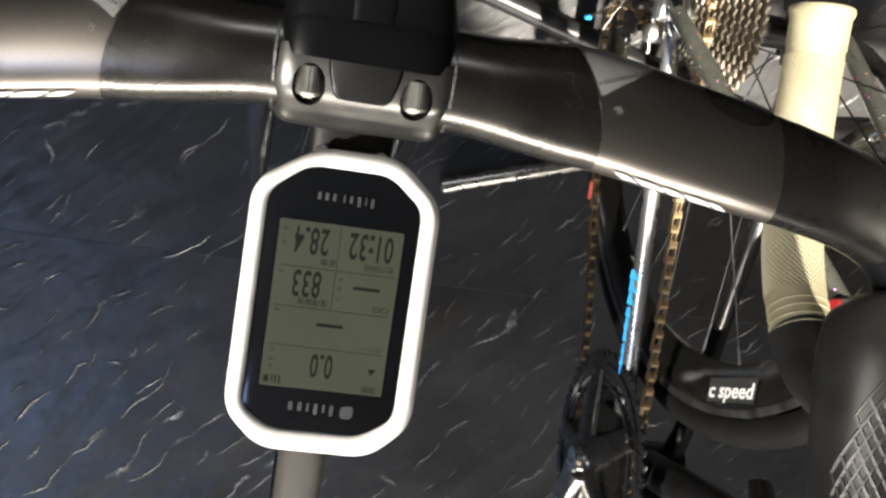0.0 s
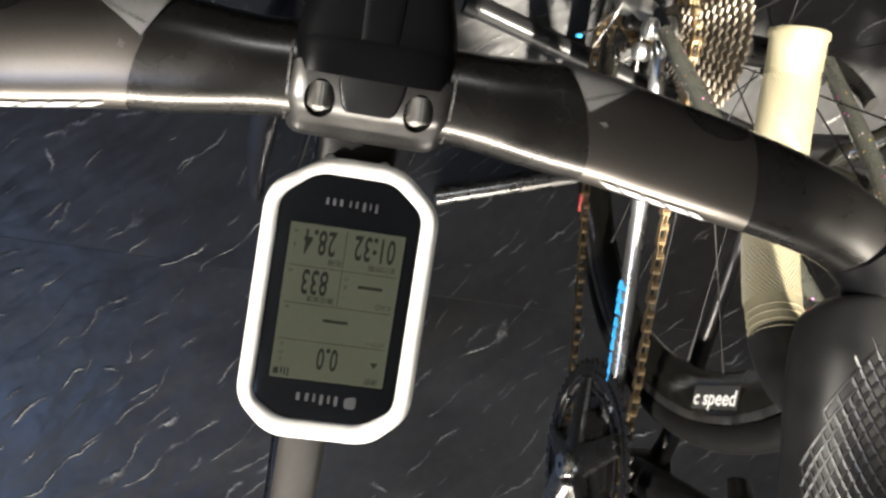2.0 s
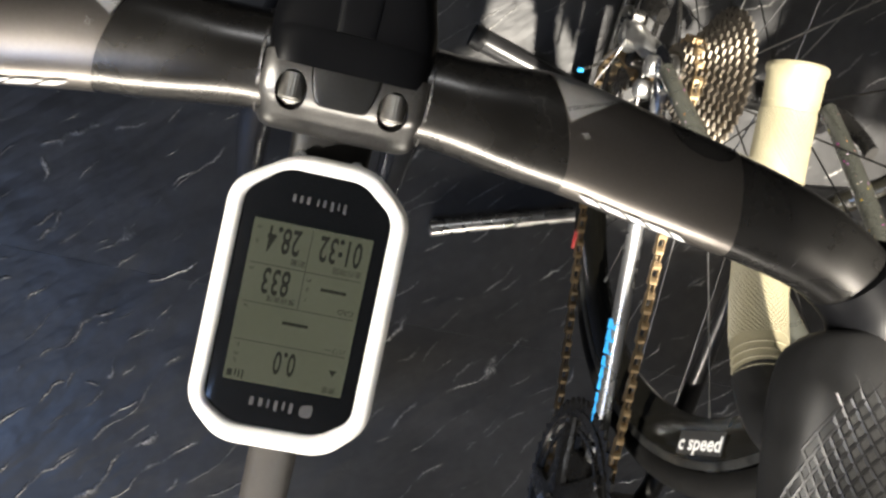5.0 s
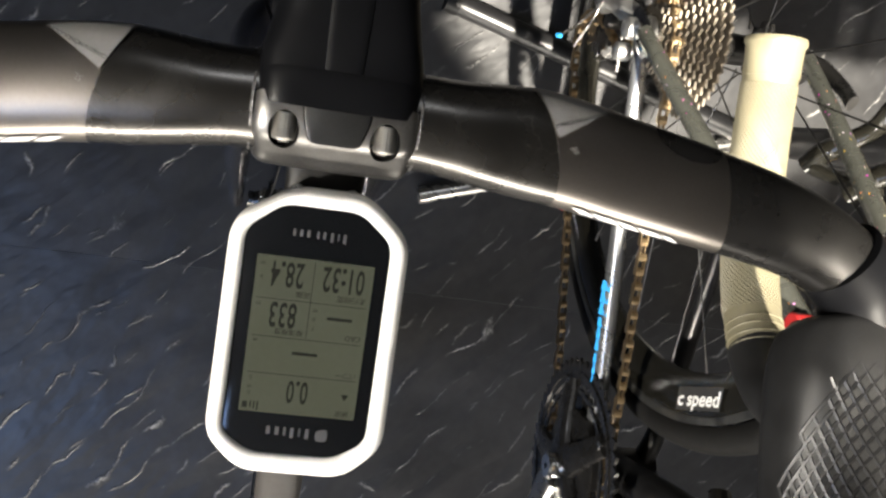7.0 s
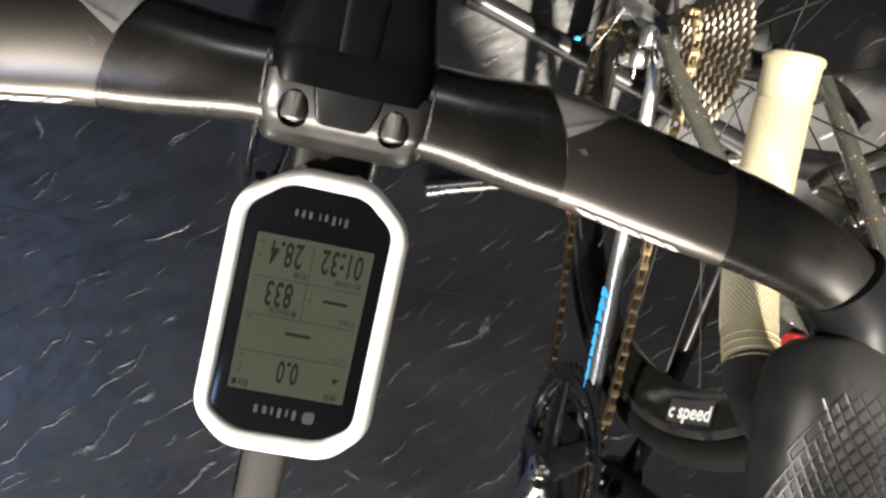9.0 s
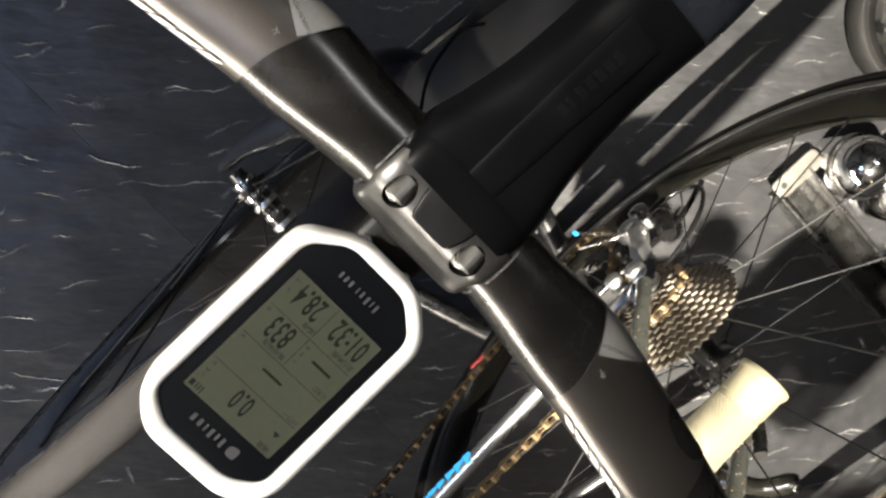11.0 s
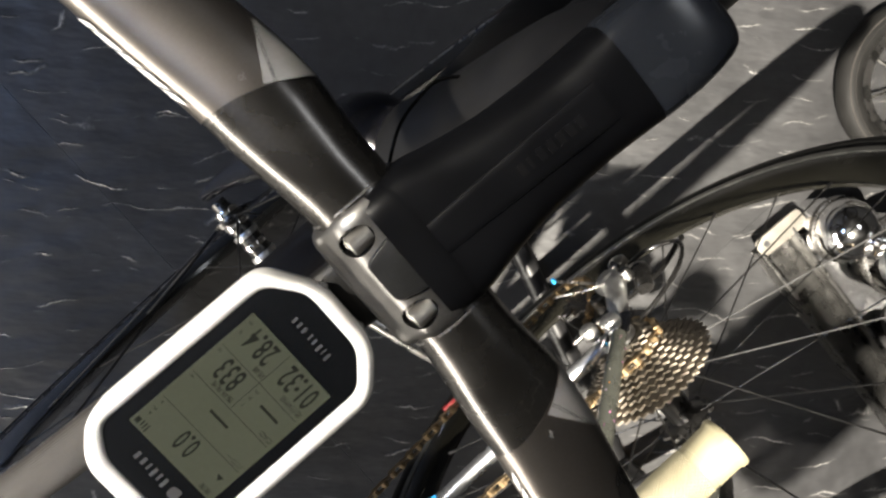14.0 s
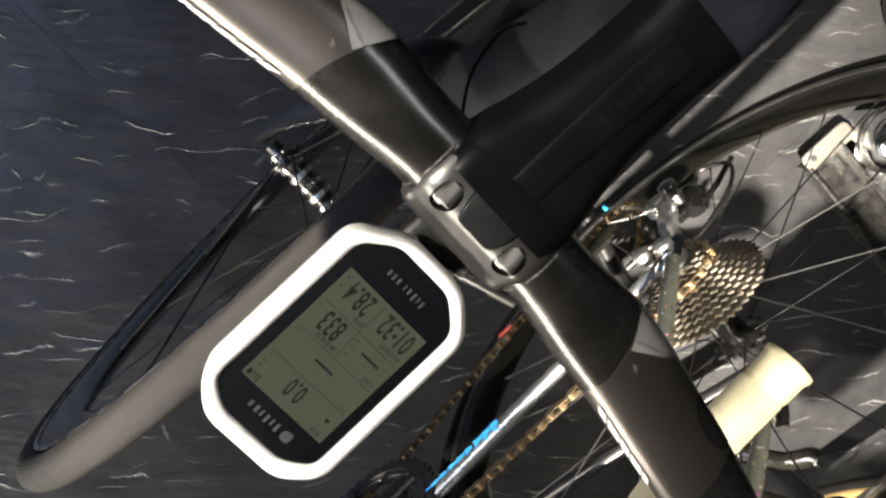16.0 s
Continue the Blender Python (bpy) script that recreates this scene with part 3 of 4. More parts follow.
def drop_grip(s):
    rows = [(s * r[0], *r[1:3], 0.0138, 0.0138) for r in spline(BAR[16:], 14)]
    n = 44
    bm = bmesh.new()
    sweep(bm, rows, (0, 0, 1), n, cap=False)
    g = part("drop_grip", bm, CREAM, bike, "cream knurled rubber grip on the drop")
    a, b = Vector(rows[-1][:3]), Vector(rows[-2][:3])
    d = (a - b).normalized()
    bm = bmesh.new()
    turn = d.to_track_quat("Z", "Y").to_matrix().to_4x4()
    lathe(bm, [(0.0110, -0.018), (0.0142, -0.018), (0.0144, -0.003), (0.0152, -0.002), (0.0156, 0.0), (0.0152, 0.0016), (0.0138, 0.0018), (0.0124, 0.0003), (0.0110, -0.004)], 40, "z")
    bmesh.ops.transform(bm, matrix=Matrix.Translation(a) @ turn, verts=bm.verts)
    part("grip_flange", bm, CREAM, g)
    # raised knurl, two sets of fine spiral ribs
    bm = bmesh.new()
    total = len(rows)
    for way in (1, -1):
        for k in range(38):
            pts, run = [], 0.0
            for i in range(10, total - 6):
                run += (Vector(rows[i][:3]) - Vector(rows[i - 1][:3])).length
                w = 2 * math.pi * k / 38 + way * run / 0.0138 * 0.8
                p = Vector(rows[i][:3])
                t = (Vector(rows[i + 1][:3]) - Vector(rows[i - 1][:3])).normalized()
                e = Vector((1, 0, 0)) - t * t.x
                e.normalize()
                f = t.cross(e)
                pts.append((*(p + (e * math.cos(w) + f * math.sin(w)) * 0.0138), 0.00048))
            sweep(bm, pts, (0, 0, 1), 4, cap=False)
    tagged(part("knurling", bm, CREAM, g, "fine raised diamond knurl"), kind="stuff")
    bm = bmesh.new()
    for i in range(4):
        c, c2 = Vector(rows[1 + i * 2][:3]), Vector(rows[2 + i * 2][:3])
        q = (c2 - c).normalized().to_track_quat("Z", "Y").to_matrix().to_4x4()
        lathe(bm, [(0.0137 + 0.0005 * math.cos(w) + 0.0003 * (3 - i) / 3, 0.0006 * math.sin(w)) for w in np.linspace(0, 5.2, 6)], 36, "z")
        bmesh.ops.transform(bm, matrix=Matrix.Translation(c) @ q, verts=bm.verts[-36 * 6:])
    part("grip_collar", bm, CREAM, g, "ribbed inner end of the grip")
    bm = bmesh.new()
    boot = [(s * r[0], *r[1:3], 0.0145, 0.0145) for r in spline(BAR[13:], 10) if r[2] > 0.787 and r[2] < 0.85]
    sweep(bm, boot, (0, 0, 1), 24)
    part("tape_end", bm, RUBBER, bike, "black tape between grip and hood")


for s in (1, -1):
    hood(s)
    drop_grip(s)


def spokes(parent, hub_x, hub_r, rim_r, count, r=0.0009, rim_x=0.0):
    for k in range(count):
        w = 2 * math.pi * k / count
        s = -1 if k % 2 else 1
        lead = w + (0.42 if (k // 2) % 2 else -0.42)
        bm = bmesh.new()
        a = Vector((s * hub_x, hub_r * math.cos(lead), hub_r * math.sin(lead)))
        b = Vector((rim_x + s * 0.003, rim_r * math.cos(w), rim_r * math.sin(w)))
        tube(bm, a, b, r, n=6)
        tube(bm, b - (b - a).normalized() * 0.014, b, r * 1.7, n=6)
        part("spoke", bm, SPOKE, parent)


def tyre_profile(r, w, n=16):
    """A tyre's section: outer radius r, half width w."""
    c = r - w
    return [(c + w * math.cos(a), w * math.sin(a)) for a in np.linspace(-2.35, 2.35, n)] + [(c - 0.6 * w, 0.45 * w), (c - 0.6 * w, -0.45 * w)]


def rim_profile(outer, depth, half):
    return [(outer, -half), (outer - 0.002, -half - 0.0004), (outer - 0.35 * depth, -half - 0.001), (outer - 0.8 * depth, -half * 0.62), (outer - depth, -half * 0.2),
            (outer - depth, half * 0.2), (outer - 0.8 * depth, half * 0.62), (outer - 0.35 * depth, half + 0.001), (outer - 0.002, half + 0.0004), (outer, half)]


# front wheel
fw = empty("front_wheel", pose(0.006, -0.013, 0.345), bike)
bm = bmesh.new()
lathe(bm, tyre_profile(0.345, 0.0140, 20), 128)
tyre = part("tyre", bm, TYRE, fw, "worn grey road tyre")
bm = bmesh.new()
lathe(bm, rim_profile(0.319, 0.048, 0.0105), 128)
part("rim", bm, RIMBLACK, fw, "deep gloss black rim")
for s in (-1, 1):
    bm = bmesh.new()
    lathe(bm, [(0.3195, s * 0.0113), (0.3195, s * 0.0125), (0.3155, s * 0.0125), (0.3145, s * 0.0113)], 128)
    part("rim_edge", bm, STEEL, fw, "bright rim edge")
bm = bmesh.new()
lathe(bm, [(0.004, -0.05), (0.007, -0.05), (0.008, -0.040), (0.0105, -0.034), (0.0105, 0.034), (0.008, 0.040), (0.007, 0.05), (0.004, 0.05)], 40)
hub = part("hub", bm, BLACKBAR, fw, "black front hub with bright rings")
for x, r, m in ((-0.038, 0.0120, CHROME), (-0.031, 0.0185, BLACKBAR), (-0.024, 0.0128, CHROME), (-0.012, 0.0125, SATIN), (0.0, 0.0118, CHROME), (0.012, 0.0125, SATIN), (0.024, 0.0128, CHROME), (0.031, 0.0185, BLACKBAR), (0.038, 0.0120, CHROME)):
    bm = bmesh.new()
    lathe(bm, [(0.0095, x - 0.0026), (r - 0.0006, x - 0.0026), (r, x), (r - 0.0006, x + 0.0026), (0.0095, x + 0.0026)], 32)
    part("hub_ring", bm, m, hub)
spokes(fw, 0.031, 0.0170, 0.274, 20)

# fork, head tube and frame
for s in (-1, 1):
    bm = bmesh.new()
    sweep(bm, spline([(s * 0.032, 0.098, 0.715, 0.013, 0.020), (s * 0.042, 0.070, 0.640, 0.011, 0.017), (s * 0.050, 0.035, 0.50, 0.010, 0.013), (s * 0.054, 0.008, 0.39, 0.008, 0.010), (s * 0.054, -0.013, 0.340, 0.006, 0.010)], 6), (1, 0, 0), 20)
    part("fork_blade", bm, FORKGLOSS, bike, "gloss black carbon fork blade")
bm = bmesh.new()
sweep(bm, spline([(-0.036, 0.098, 0.705, 0.02, 0.014), (-0.02, 0.104, 0.735, 0.024, 0.02), (0.02, 0.104, 0.735, 0.024, 0.02), (0.036, 0.098, 0.705, 0.02, 0.014)], 5), (0, 1, 0), 20)
part("fork_crown", bm, FORKGLOSS, bike)
bm = bmesh.new()
sweep(bm, spline([(0, 0.112, 0.735, 0.030, 0.030), (0, 0.135, 0.79, 0.027, 0.030), (0, 0.165, 0.87, 0.026, 0.027), (0, 0.178, 0.905, 0.019, 0.019)], 5), (1, 0, 0), 28)
part("head_tube", bm, BLACKPAINT, bike, "gloss black head tube")
bm = bmesh.new()
sweep(bm, spline([(0, 0.150, 0.845, 0.022, 0.026), (0, 0.30, 0.845, 0.020, 0.022), (0, 0.50, 0.82, 0.018, 0.018), (0, 0.70, 0.795, 0.017, 0.017)], 5), (1, 0, 0), 28)
part("top_tube", bm, BLACKPAINT, bike, "gloss black top tube")
bm = bmesh.new()
sweep(bm, spline([(0, 0.125, 0.765, 0.026, 0.028), (0, 0.28, 0.60, 0.028, 0.030), (0, 0.45, 0.42, 0.028, 0.029), (0, 0.60, 0.275, 0.030, 0.026)], 5), (1, 0, 0), 28)
part("down_tube", bm, BLACKPAINT, bike, "gloss black down tube")
bm = bmesh.new()
tube(bm, (0, 0.60, 0.275), (0, 0.735, 0.84), 0.016, n=20)
part("seat_tube", bm, BLACKPAINT, bike)
for s in (-1, 1):
    bm = bmesh.new()
    tube(bm, (s * 0.03, 0.60, 0.275), (s * 0.062, 1.0, 0.337), 0.011)
    part("chain_stay", bm, BLACKPAINT, bike)
    bm = bmesh.new()
    tube(bm, (s * 0.018, 0.725, 0.79), (s * 0.062, 1.0, 0.337), 0.008)
    part("seat_stay", bm, BLACKPAINT, bike)
rw = empty("rear_wheel", pose(0, 1.0, 0.337), bike)
bm = bmesh.new()
lathe(bm, tyre_profile(0.337, 0.0135, 14), 96)
part("tyre", bm, DARKTYRE, rw)
bm = bmesh.new()
lathe(bm, rim_profile(0.312, 0.048, 0.0105), 96)
part("rim", bm, RIMBLACK, rw)
bm = bmesh.new()
lathe(bm, [(0.004, -0.06), (0.012, -0.06), (0.022, -0.04), (0.013, -0.03), (0.013, 0.02), (0.022, 0.03), (0.012, 0.06), (0.004, 0.06)], 24)
part("hub", bm, BLACKBAR, rw)
spokes(rw, 0.033, 0.02, 0.268, 20)


bm = bmesh.new()
sweep(bm, [(*p, 0.0008) for p in spline([(-0.010, 0.080, 0.850), (-0.0200, 0.0955, 0.832), (-0.0270, 0.1065, 0.830), (-0.0300, 0.1180, 0.828), (-0.0300, 0.1320, 0.825), (-0.0180, 0.1500, 0.815)], 8)], (0, 0, 1), 10)
part("cable", bm, STEMBLACK, bike, "black cable beside the head tube")


# ---- the bike computer ----
def computer():
    top = 0.910
    thing = tagged(empty("bike_computer", pose(0, 0, top, 0, 0, 180)), "black bike computer in a white silicone case", "bike computer")
    outer = rounded([(-0.0290, 0.0345), (-0.0172, 0.0455), (0.0168, 0.0455), (0.0283, 0.0345), (0.0278, -0.0350), (0.0094, -0.0470), (-0.0148, -0.0470), (-0.0285, -0.0350)], 0.006, 6)
    inner = rounded([(-0.0232, 0.0325), (-0.0136, 0.0388), (0.0136, 0.0388), (0.0232, 0.0325), (0.0229, -0.0332), (0.0120, -0.0420), (-0.0120, -0.0420), (-0.0229, -0.0332)], 0.004, 6)
    bm = bmesh.new()
    rows = [[(Vector(o) * (1 - u) + Vector(i) * u, z) for o, i in zip(outer, inner)] for u, z in
            ((0.25, -0.019), (0.0, -0.016), (-0.02, -0.008), (0.0, -0.0015), (0.12, 0.0002), (0.35, 0.0012), (0.65, 0.0013), (0.9, 0.0006), (1.0, -0.0004), (1.0, -0.003))]
    rings = [[bm.verts.new((p.x, p.y, z)) for p, z in row] for row in rows]
    for r0, r1 in zip(rings, rings[1:]):
        for j in range(len(r0)):
            bm.faces.new((r0[j], r0[(j + 1) % len(r0)], r1[(j + 1) % len(r0)], r1[j]))
    part("case", bm, WHITE, thing, "white silicone case")
    bm = bmesh.new()
    prism(bm, [tuple(Vector(p) * 1.004) for p in inner], -0.018, -0.0004, 0.0003)
    part("face", bm, GLASS, thing, "glossy black face")
    bm = bmesh.new()
    prism(bm, rounded([(-0.0185, -0.0254), (0.0185, -0.0254), (0.0185, 0.0254), (-0.0185, 0.0254)], 0.0003, 3), -0.003, -0.00025)
    scr = part("screen", bm, SCREEN, thing, "grey-green liquid crystal screen", smooth=False)
    z = -0.0002

    def put(text, x, y, h, stretch=1.0, name="digits", m=INK, align="CENTER"):
        words(name, text, m, scr, pose(x, y, z), h, stretch, align)

    def digits(text, x, y, h, pitch):
        """Tall narrow figures, each one on its own."""
        steps = [pitch if c.isdigit() else 0.55 * pitch for c in text]
        at = x - sum(steps) / 2
        for c, step in zip(text, steps):
            words("digit" if c.isdigit() else "point", c, INK, scr, pose(at + step / 2, y, z), h, 0.50 if c.isdigit() else 0.8, bold=0.00018)
            at += step

    def rule(x0, y0, x1, y1, w=0.00022, m=INK, name="divider"):
        bm = bmesh.new()
        box(bm, (min(x0, x1) - w / 2, min(y0, y1) - w / 2, -0.00024), (max(x0, x1) + w / 2, max(y0, y1) + w / 2, -0.00018))
        part(name, bm, m, scr, smooth=False)
    for y in (0.0125, 0.0005, -0.0117):
        rule(-0.0172, y, 0.0172, y)
    rule(0.0003, 0.0, 0.0003, -0.0245)
    digits("0.0", 0.0008, 0.0175, 0.0072, 0.0028)
    for x0, y in ((0.0, 0.0052), (-0.0095, -0.0072)):
        for k in (-1, 0, 1):
            rule(x0 + k * 0.0026 - 0.0009, y, x0 + k * 0.0026 + 0.0009, y, 0.0010, name="dash")
    digits("833", 0.0085, -0.0072, 0.0079, 0.0030)
    digits("01:32", -0.0092, -0.0202, 0.0079, 0.0030)
    digits("28.4", 0.0085, -0.0202, 0.0079, 0.0030)
    put("CAD", -0.0145, -0.0015, 0.0017, 1.0, "caption")
    for text, x, y in (("速度", -0.0142, 0.0235), ("パワー", -0.0138, 0.0108), ("獲得高度", 0.0060, -0.0016), ("走行時間", -0.0124, -0.0140), ("距離", 0.0030, -0.0140)):
        put(text, x, y, 0.0016, 1.0, "caption")
    for text, x, y in (("k", 0.0160, 0.0192), ("m", 0.0160, 0.0172), ("h", 0.0160, 0.0142), ("w", 0.0160, 0.0020), ("r", -0.0014, -0.0032), ("p", -0.0014, -0.0062), ("m", -0.0014, -0.0092),
                       ("m", 0.0165, -0.0098), ("k", 0.0165, -0.0184), ("m", 0.0165, -0.0226)):
        put(text, x, y, 0.0014, 1.0, "unit")
    bm = bmesh.new()
    prism(bm, [(-0.0158, 0.0172), (-0.0132, 0.0172), (-0.0145, 0.0192)], -0.00024, -0.00018)
    part("arrow", bm, INK, scr, smooth=False)
    for k, h in enumerate((0.0016, 0.0020, 0.0024)):
        rule(0.0150 - 0.0011 * k, 0.0222, 0.0150 - 0.0011 * k, 0.0222 + h, 0.0005, name="signal_bar")
    bm = bmesh.new()
    box(bm, (0.0160, 0.0222, -0.00024), (0.0176, 0.0243, -0.00018))
    part("battery_sign", bm, INK, scr, smooth=False)
    # maker's marks as plain shapes
    for name, y, high, marks in (("maker_bar", 0.0298, 0.0026, ((-0.0040, 0.0011), (-0.0016, 0.0007), (0.0008, 0.0011), (0.0032, 0.0007), (0.0056, 0.0012), (0.0084, 0.0012))),
                                 ("model_bar", -0.0345, 0.0022, ((-0.0078, 0.0009), (-0.0058, 0.0004), (-0.0038, 0.0009), (-0.0014, 0.0008), (0.0006, 0.0005), (0.0036, 0.0009), (0.0058, 0.0009), (0.0080, 0.0009)))):
        for k, (x, w) in enumerate(marks):
            bm = bmesh.new()
            box(bm, (x - w / 2, y, -0.00036), (x + w / 2, y + high + (0.0007 if k in (0, 2) else 0.0), -0.00028))
            part(name, bm, PRINT, thing, "plain grey printed bar", smooth=False)
    bm = bmesh.new()
    prism(bm, rounded([(-0.0106, 0.0292), (-0.0066, 0.0300), (-0.0068, 0.0336), (-0.0106, 0.0336)], 0.0014), -0.00036, -0.00028)
    part("maker_sign", bm, PRINT, thing, "plain grey rounded sign", smooth=False)
    return thing


computer()
# out-front mount between faceplate and computer
mount = tagged(empty("computer_mount", pose(0, 0.05, 0.885)), "black plastic out-front computer mount with steel bolts", "mount")
bm = bmesh.new()
sweep(bm, spline([(0, 0.012, 0.010, 0.014, 0.005), (0, -0.004, 0.004, 0.013, 0.005), (0, -0.03, -0.002, 0.014, 0.004), (0, -0.062, -0.002, 0.015, 0.004)], 5), (1, 0, 0), 20, 3.5)
part("arm", bm, RUBBER, mount)
for s in (-1, 1):
    bm = bmesh.new()
    tube(bm, (s * 0.009, -0.006, 0.004), (s * 0.009, -0.004, 0.016), 0.0022)
    part("bolt", bm, STEEL, mount)
bm = bmesh.new()
lathe(bm, [(0.002, 0.0), (0.013, 0.0), (0.013, 0.006), (0.002, 0.006)], 28, "z", (0, -0.050, 0.0))
part("puck", bm, RUBBER, mount)


# ---- the bike behind, raised on a stand: local origin at its rear hub, forward is -y, drive side -x ----
lift = Matrix.Translation((0.332, 0.175, 0.436)) @ Matrix.Rotation(radians(4.35), 4, "Y") @ Matrix.Rotation(radians(0.7), 4, "Z")
bike2 = tagged(empty("raised_bike", lift), "silver and black bike with gold chain raised on a stand", "bicycle")
BB = Vector((0, -0.400, -0.072))
w2 = empty("rear_wheel", parent=bike2)
bm = bmesh.new()
lathe(bm, tyre_profile(0.337, 0.0125, 18), 128)
part("tyre", bm, DARKTYRE, w2, "black road tyre")
bm = bmesh.new()
lathe(bm, rim_profile(0.313, 0.040, 0.0105), 128)
part("rim", bm, RIMBLACK, w2, "deep gloss black rim with white lettering")
for s in (-1, 1):
    bm = bmesh.new()
    lathe(bm, [(0.3145, s * 0.0113), (0.3145, s * 0.0124), (0.3085, s * 0.0124), (0.3075, s * 0.0113)], 128)
    part("rim_edge", bm, ALLOY, w2, "worn grey brake edge")
bm = bmesh.new()
lathe(bm, [(0.004, -0.066), (0.009, -0.066), (0.010, -0.045), (0.017, -0.022), (0.026, -0.020), (0.026, -0.016), (0.014, -0.012), (0.0125, 0.03), (0.021, 0.034), (0.021, 0.037), (0.012, 0.041), (0.010, 0.066), (0.004, 0.066)], 40)
part("hub", bm, BLACKBAR, w2, "black rear hub")
spokes(w2, 0.027, 0.022, 0.274, 24, 0.00075)

# cassette
cassette = empty("cassette", parent=bike2)


def cog(teeth, x, thick, material, parent, name="cog", hole=0.018, fine=1.0):
    r = teeth * 0.0127 / (2 * math.pi)
    bm = bmesh.new()
    n = int(teeth * fine) * 4
    rings = []
    for xx, dr in ((x - thick / 2, -0.0004), (x + thick / 2, -0.0004)):
        ring = []
        for j in range(n):
            w = 2 * math.pi * j / n
            rr = r + (0.0036, 0.0005, -0.0032, 0.0005)[j % 4] / fine + dr
            ring.append(bm.verts.new((xx, rr * math.cos(w), rr * math.sin(w))))
        inn = [bm.verts.new((xx, hole * math.cos(2 * math.pi * j / n), hole * math.sin(2 * math.pi * j / n))) for j in range(n)]
        rings.append((ring, inn))
    (o0, i0), (o1, i1) = rings
    for j in range(n):
        k = (j + 1) % n
        bm.faces.new((o0[j], o0[k], o1[k], o1[j])), bm.faces.new((o0[j], i0[j], i0[k], o0[k])), bm.faces.new((o1[j], o1[k], i1[k], i1[j]))
        bm.faces.new((i0[j], i1[j], i1[k], i0[k]))
    return part(name, bm, material, parent, smooth=False)


random.seed(5)
TEETH = (12, 13, 14, 15, 17, 19, 21, 23, 25, 28, 31)
for k, teeth in enumerate(TEETH):
    cog(teeth, -0.0660 + 0.0038 * k, 0.0018, COGS, cassette, fine=1.5).rotation_euler.x = random.random()
bm = bmesh.new()
lathe(bm, [(0.005, -0.071), (0.014, -0.071), (0.0155, -0.0695), (0.0155, -0.067), (0.005, -0.067)], 30)
part("lock_ring", bm, STEEL, cassette)

cog(12, 0.0355, 0.0030, BLACKBAR, w2, "spoke_flange", 0.010)

# cranks and chainrings
cog(50, -0.0445, 0.0030, BLACKBAR, bike2, "chainring", 0.082).location = BB
cog(34, -0.0375, 0.0025, BLACKBAR, bike2, "chainring", 0.052).location = BB
crank = empty("crankset", Matrix.Translation(BB), bike2)
for k in range(5):
    w = radians(200) + 2 * math.pi * k / 5
    bm = bmesh.new()
    c, s = math.cos(w), math.sin(w)
    sweep(bm, spline([(-0.055, 0.012 * c, 0.012 * s, 0.007, 0.020), (-0.052, 0.04 * c, 0.04 * s, 0.006, 0.014), (-0.047, 0.084 * c, 0.084 * s, 0.004, 0.011)], 4), (1, 0, 0), 12, 3)
    part("spider_arm", bm, BLACKBAR, crank)
    bm = bmesh.new()
    tube(bm, (-0.0515, 0.080 * c, 0.080 * s), (-0.0395, 0.080 * c, 0.080 * s), 0.0045)
    part("chainring_bolt", bm, STEEL, crank)
bm = bmesh.new()
w = radians(200)
sweep(bm, spline([(-0.062, 0.012 * math.cos(w), 0.012 * math.sin(w), 0.008, 0.017), (-0.066, 0.05 * math.cos(w), 0.05 * math.sin(w), 0.007, 0.013), (-0.072, 0.17 * math.cos(w), 0.17 * math.sin(w), 0.007, 0.012), (-0.073, 0.182 * math.cos(w), 0.182 * math.sin(w), 0.006, 0.010)], 5), (1, 0, 0), 18, 3)
part("crank_arm", bm, STEEL, crank, "polished silver crank arm")
bm = bmesh.new()
lathe(bm, [(0.010, -0.052), (0.050, -0.050), (0.056, -0.047), (0.056, -0.040), (0.010, -0.040)], 48)
part("spider", bm, BLACKBAR, crank, "black spider plate")
for r in (0.074, 0.090):
    bm = bmesh.new()
    lathe(bm, [(r - 0.002, -0.0475), (r + 0.002, -0.0475), (r + 0.002, -0.0455), (r - 0.002, -0.0455)], 64)
    part("guard_ring", bm, BLACKBAR, crank)
bm = bmesh.new()
lathe(bm, [(0.003, -0.070), (0.011, -0.070), (0.013, -0.068), (0.013, -0.035), (0.003, -0.035)], 28)
part("axle_cap", bm, CHROME, crank)

# chain
loop = [(-0.400, -0.0045), (-0.30, 0.0015), (-0.2, 0.0085), (-0.1, 0.0160), (-0.012, 0.0265), (0.012, 0.0245), (0.030, 0.008), (0.029, -0.014), (0.016, -0.040), (0.000, -0.062), (-0.006, -0.085), (0.008, -0.105),
        (0.018, -0.122), (0.030, -0.146), (0.034, -0.170), (0.022, -0.190), (-0.008, -0.195), (-0.1, -0.180), (-0.25, -0.160), (-0.400, -0.1410)]
for a in range(1, 8):
    w = -math.pi / 2 - math.pi * a / 8
    loop.append((BB.y + 0.0690 * math.cos(w), BB.z + 0.0690 * math.sin(w)))
fine = spline(loop + [loop[0]], 30)
steps = np.r_[0, np.cumsum(np.linalg.norm(np.diff(fine, axis=0), axis=1))]
count = int(round(steps[-1] / 0.0127 / 2) * 2)
knots = [(np.interp(s, steps, fine[:, 0]), np.interp(s, steps, fine[:, 1])) for s in np.linspace(0, steps[-1], count + 1)[:-1]]


